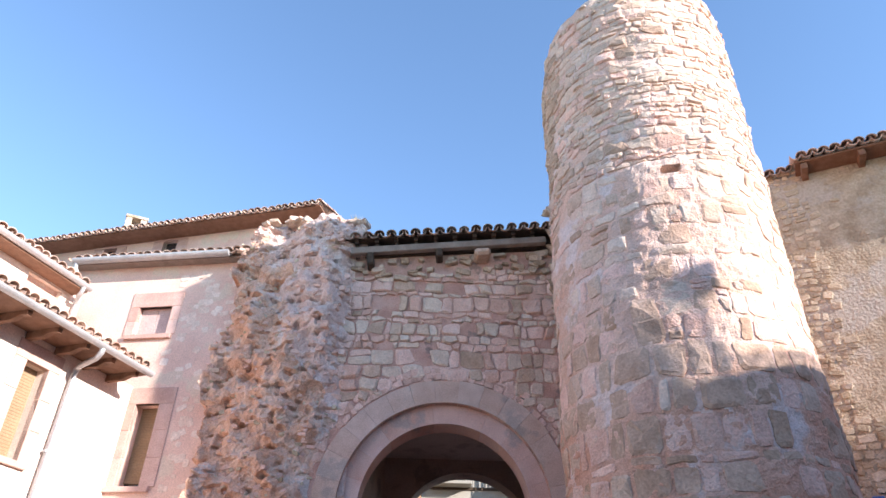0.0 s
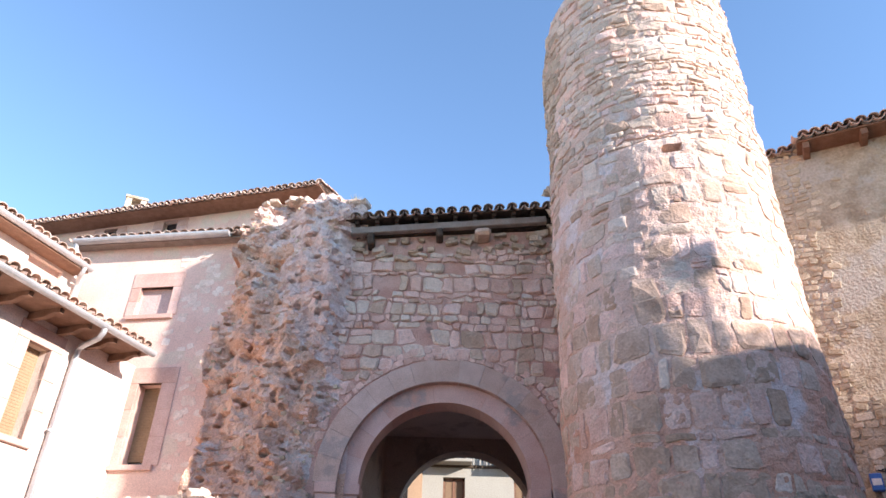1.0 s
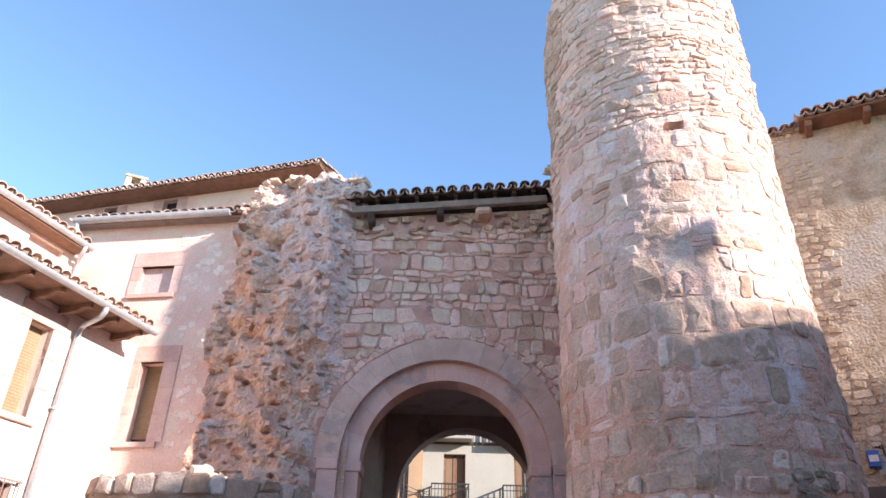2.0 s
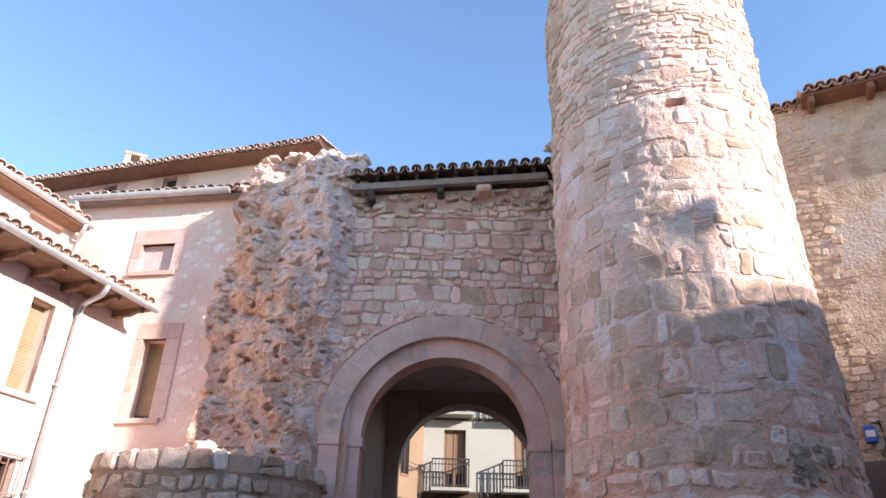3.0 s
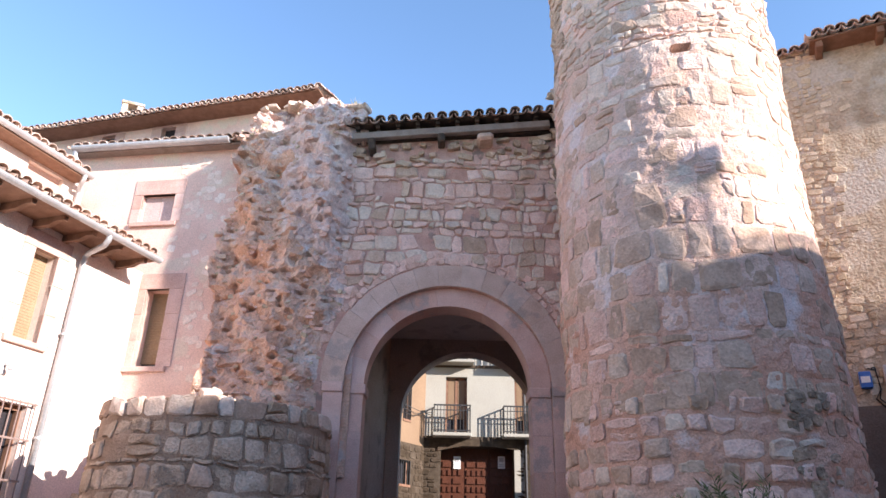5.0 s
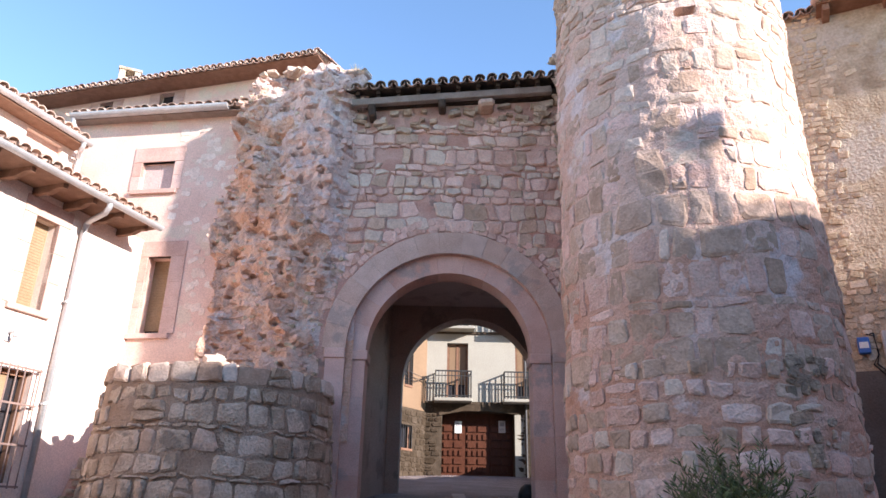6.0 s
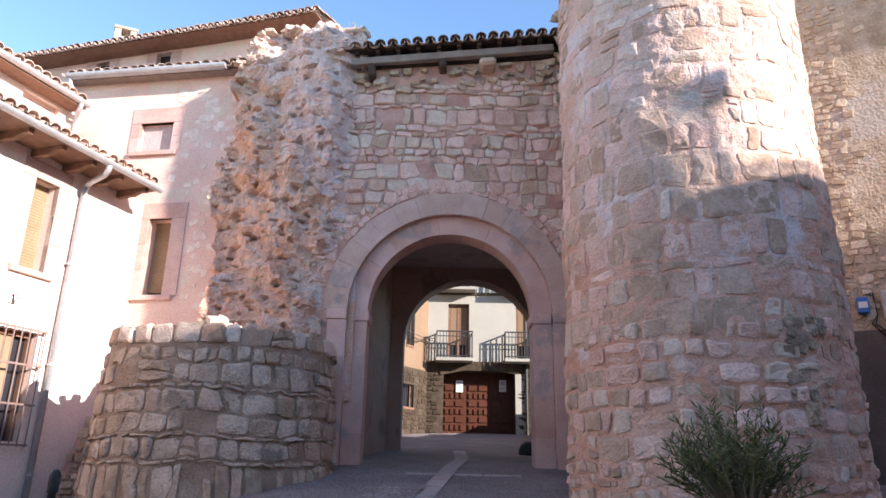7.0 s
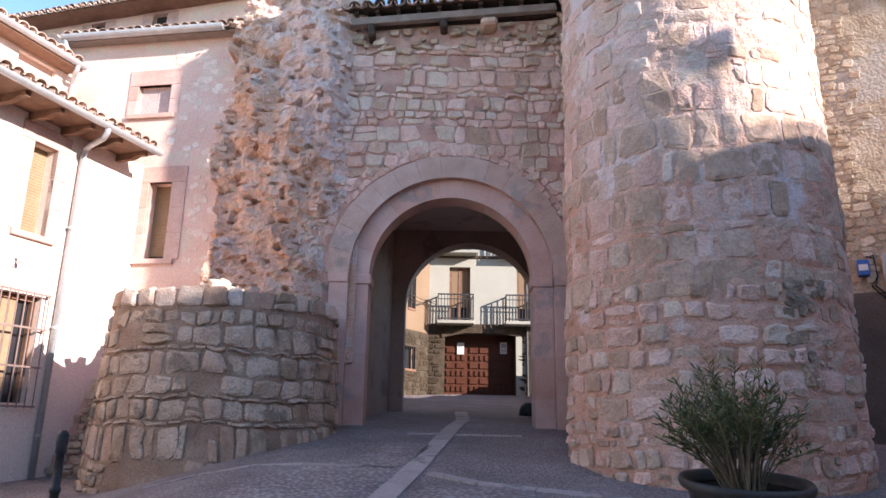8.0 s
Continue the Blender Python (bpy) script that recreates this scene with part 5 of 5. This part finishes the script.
for k in range(95):
    a, sp = r.uniform(0, 2 * math.pi), 0.56 * math.sqrt(r.random())
    h = r.uniform(0.5, 1.1) * (1 - 0.42 * (sp / 0.56) ** 2) * (0.93 + 0.12 * noise.noise((math.cos(a) * 2, math.sin(a) * 2, sp * 4)))
    p0 = Vector((px - 0.03 + 0.16 * math.cos(a) * r.random(), py + 0.16 * math.sin(a) * r.random(), pz + 0.42))
    p2 = Vector((px - 0.06 + sp * math.cos(a), py + sp * math.sin(a) * 0.85, pz + 0.45 + h))
    p1 = (p0 + p2) / 2 + Vector((-0.07 * math.cos(a), -0.07 * math.sin(a), 0.06))
    pts = [p0.lerp(p1, t).lerp(p1.lerp(p2, t), t) for t in (0, 0.25, 0.5, 0.75, 1)]
    stem = bmesh.new()
    tube(stem, pts, [0.008, 0.007, 0.006, 0.005, 0.002], 5)
    part("stem", stem, "stem", bush)
    for i in range(27):
        t = 0.44 + 0.56 * (i / 26) ** 0.8
        p = p0.lerp(p1, t).lerp(p1.lerp(p2, t), t)
        c = r.uniform(0, 2 * math.pi)
        side_ = r.uniform(0.5, 1.1)
        d = (p2 - p1).normalized() * r.uniform(0.25, 0.9) + Vector((math.cos(c) * side_, math.sin(c) * side_, r.uniform(-0.15, 0.55)))
        leaf(leaves, p, d, r.uniform(0.06, 0.12), r.uniform(0.0045, 0.008))
part("crown", leaves, "leaf", bush)

guard = thing("guard_stone", "small dark guard stone at the foot of the passage", "stone")
gz = ground_z(1.9, 15.4)
bm = bmesh.new()
tube(bm, [(1.9, 15.4, gz + z) for z in (-0.05, 0.1, 0.2, 0.27)], [0.2, 0.19, 0.15, 0.07], 12)
part("body", bm, "iron", guard, "", True)
bollard = thing("iron_bollard", "slim dark iron bollard at the edge of the street", "bollard")
bx, by = -3.42, 6.5
bz = ground_z(bx, by)
bm = bmesh.new()
tube(bm, [(bx, by, bz + z) for z in (-0.02, 0.05, 0.06, 0.30, 0.305, 0.345, 0.35, 0.64, 0.645, 0.70, 0.72, 0.80, 0.84)], [0.055, 0.055, 0.04, 0.037, 0.047, 0.047, 0.037, 0.035, 0.046, 0.046, 0.05, 0.05, 0.025], 14)
part("post", bm, "iron", bollard, "", True)

# ---- stone strips in the paving ----
def strip(pts, width, name, label):
    """Flat stone slabs laid along a line."""
    root = thing(name, label, "paving", "structure")
    for (x0, y0), (x1, y1) in zip(pts, pts[1:]):
        length = math.hypot(x1 - x0, y1 - y0)
        n = max(1, round(length / 0.6))
        sx, sy = -(y1 - y0) / length * width / 2, (x1 - x0) / length * width / 2
        for k in range(n):
            ta, tb = k / n + 0.006, (k + 1) / n - 0.006
            bm = bmesh.new()
            tops = []
            for t, s in ((ta, -1), (ta, 1), (tb, 1), (tb, -1)):
                x, y = x0 + (x1 - x0) * t + s * sx, y0 + (y1 - y0) * t + s * sy
                tops.append((x, y, ground_z(x, y)))
            up = [bm.verts.new((x, y, z + 0.016)) for x, y, z in tops]
            dn = [bm.verts.new((x, y, z - 0.05)) for x, y, z in tops]
            bm.faces.new(up)
            for i in range(4):
                bm.faces.new((up[i], dn[i], dn[(i + 1) % 4], up[(i + 1) % 4]))
            part("slab", bm, "strip", root)
    return root


strip([(-0.85, 5.2), (-0.52, 6.95), (-0.33, 8.1), (0.1, 11.12), (0.44, 13.55), (0.45, 16.0)], 0.26, "drain_strip", "pale worn stone strip down the middle of the street")
strip([(-3.4, 8.3), (-1.6, 8.5), (-0.5, 8.34)], 0.12, "cross_strip", "narrow pale stone strip across the paving")
strip([(-0.1, 8.1), (0.42, 7.6), (1.56, 7.11), (2.3, 6.7)], 0.14, "cross_strip", "narrow pale stone strip across the paving")
strip([(-0.52, 11.17), (1.28, 11.08)], 0.08, "gate_strip", "narrow pale stone strip before the gate")

# bare stones showing through the pink render
places = []
r = random.Random(19)
for i in range(150):
    u, z = r.uniform(on_facade(-5.45), on_facade(-4.2)), r.uniform(4.2, 9.0)
    if (z < 7.4 and r.random() < 0.5) or (w1[0] - 0.3 < u < w1[1] + 0.3 and w1[2] - 0.2 < z < w1[3] + 0.5) or (w2[0] - 0.4 < u < w2[1] + 0.42 and z < 6.6):
        continue
    places.append(sized(FACADE @ Matrix.Translation((u, 0.0, z)), r.uniform(0.1, 0.24), r.uniform(0.01, 0.02), r.uniform(0.08, 0.16), r.uniform(-0.5, 0.5)))
lay(pink_house, places, "pale_stone", "lime_rest", 150)


def field(x_of, y0, y1, name, label):
    """A patch of pebble paving laid over the street between two edges."""
    bm = bmesh.new()
    rows = []
    n = int((y1 - y0) / 0.25)
    for j in range(n + 1):
        y = y0 + (y1 - y0) * j / n
        xa, xb = x_of(y)
        rows.append([bm.verts.new((xa + (xb - xa) * i / 14, y, ground_z(xa + (xb - xa) * i / 14, y) + 0.016 - (0.03 if i in (0, 14) or j in (0, n) else 0))) for i in range(15)])
    for p, q in zip(rows, rows[1:]):
        for i in range(14):
            bm.faces.new((p[i], p[i + 1], q[i + 1], q[i]))
    return tagged(part(name, bm, "cobbles", None, "", True), label, "paving", kind="structure")


field(lambda y: (-3.4 + 0.55 * (y - 5) + 0.12 * math.sin(y * 3), -1.0 + 0.19 * (y - 5)), 5.0, 10.3, "pebble_paving", "small rounded pebble paving beside the stone strip")
field(lambda y: (-0.62 + 0.17 * (y - 5), 2.6 - 0.75 * (y - 5)), 5.0, 7.6, "pebble_paving", "small rounded pebble paving beside the stone strip")

# ---- gate wall stones ----
r = random.Random(14)


def gate_keep(u, z, w, h, r):
    x = u - 2.1
    far_out = math.hypot(max(abs(x - CX) - w * 0.4, 0), z - h * 0.4 - SPRING) > R_OUT - 0.02
    return far_out and x < 2.75 and not (z < SPRING + 0.3 and abs(x - CX) < 2.3) and z < 8.72 + 0.1 * x and r.random() < 0.94


GATE_ROWS = rows_of(2.45, (0.16, 0.3), (0.8, 1.3), 6) + [(0.33, 0.9), (0.14, 1.8), (0.16, 1.2), (0.28, 0.75), (0.1, 2.2), (0.13, 1.6), (0.33, 1.05), (0.08, 3.0), (0.25, 1.35), (0.1, 2.5), (0.16, 1.5), (0.12, 2.0)]
shift = 8.5 - sum(h for h, q in GATE_ROWS[:-3])
masonry(gate, lambda u, v, out: (u - 2.1, 12.0 - out, v), cells_of(4.9, GATE_ROWS, shift, 91, 0.1), [(6, "stone", "stone_rest"), (1, "green_stone", "green_rest"), (3, "lime", "lime_rest")], (0.012, 0.06), 300, 14, (2.3, 7.4), 0.016, (0.06, 0.065), gate_keep)
places = []
for ring, size in ((0.075, 0.13), (0.21, 0.15)):
    ang = 0.05
    while ang < math.pi - 0.05:
        w = size * r.uniform(0.8, 1.9)
        rad = R_OUT + ring + r.uniform(-0.02, 0.02)
        x, z = CX - rad * math.cos(ang), SPRING + rad * math.sin(ang)
        if -1.75 < x < 2.4:
            places.append(sized(axes((x, 12.0, z), (1, 0, 0), (0, 0, 1), (0, -1, 0)), w * 0.95, r.uniform(0.03, 0.06), size * r.uniform(0.8, 1.0), ang - math.pi / 2 + r.uniform(-0.15, 0.15)))
        ang += w / rad
lay(gate, places, "stone", "stone_rest", 120)
places = []
for i in range(44):
    x = r.uniform(-1.7, 2.1)
    z = 8.6 + 0.1 * (x + 1.7) + r.uniform(-0.15, 0.3)
    places.append(sized(axes((x, 11.98, z), (1, 0, 0), (0, 0, 1), (0, -1, 0)), r.uniform(0.1, 0.3), r.uniform(0.08, 0.2), r.uniform(0.05, 0.14), r.uniform(-0.4, 0.4)))
lay(gate, places, "bastion_stone", "stone_rest", 44)
# tufts of weed on the tower and the ruin
for x, y, z, s, k in ((3.14, 7.42, 10.55, 0.11, "moss"), (-1.85, 12.0, 9.85, 0.3, "weed"), (4.5, 8.0, 11.75, 0.22, "weed"), (4.85, 8.6, 11.6, 0.2, "weed")):
    root = thing("weed_tuft", "small dry weed tuft growing in the masonry", "weed")
    bm = bmesh.new()
    for i in range(26):
        leaf(bm, Vector((x + r.uniform(-0.05, 0.05), y + r.uniform(-0.05, 0.05), z)), Vector((r.uniform(-0.5, 0.5), r.uniform(-0.7, 0.3), 1)), s * r.uniform(0.5, 1.1), 0.004 if k == "weed" else 0.012)
    part("blades", bm, k, root)
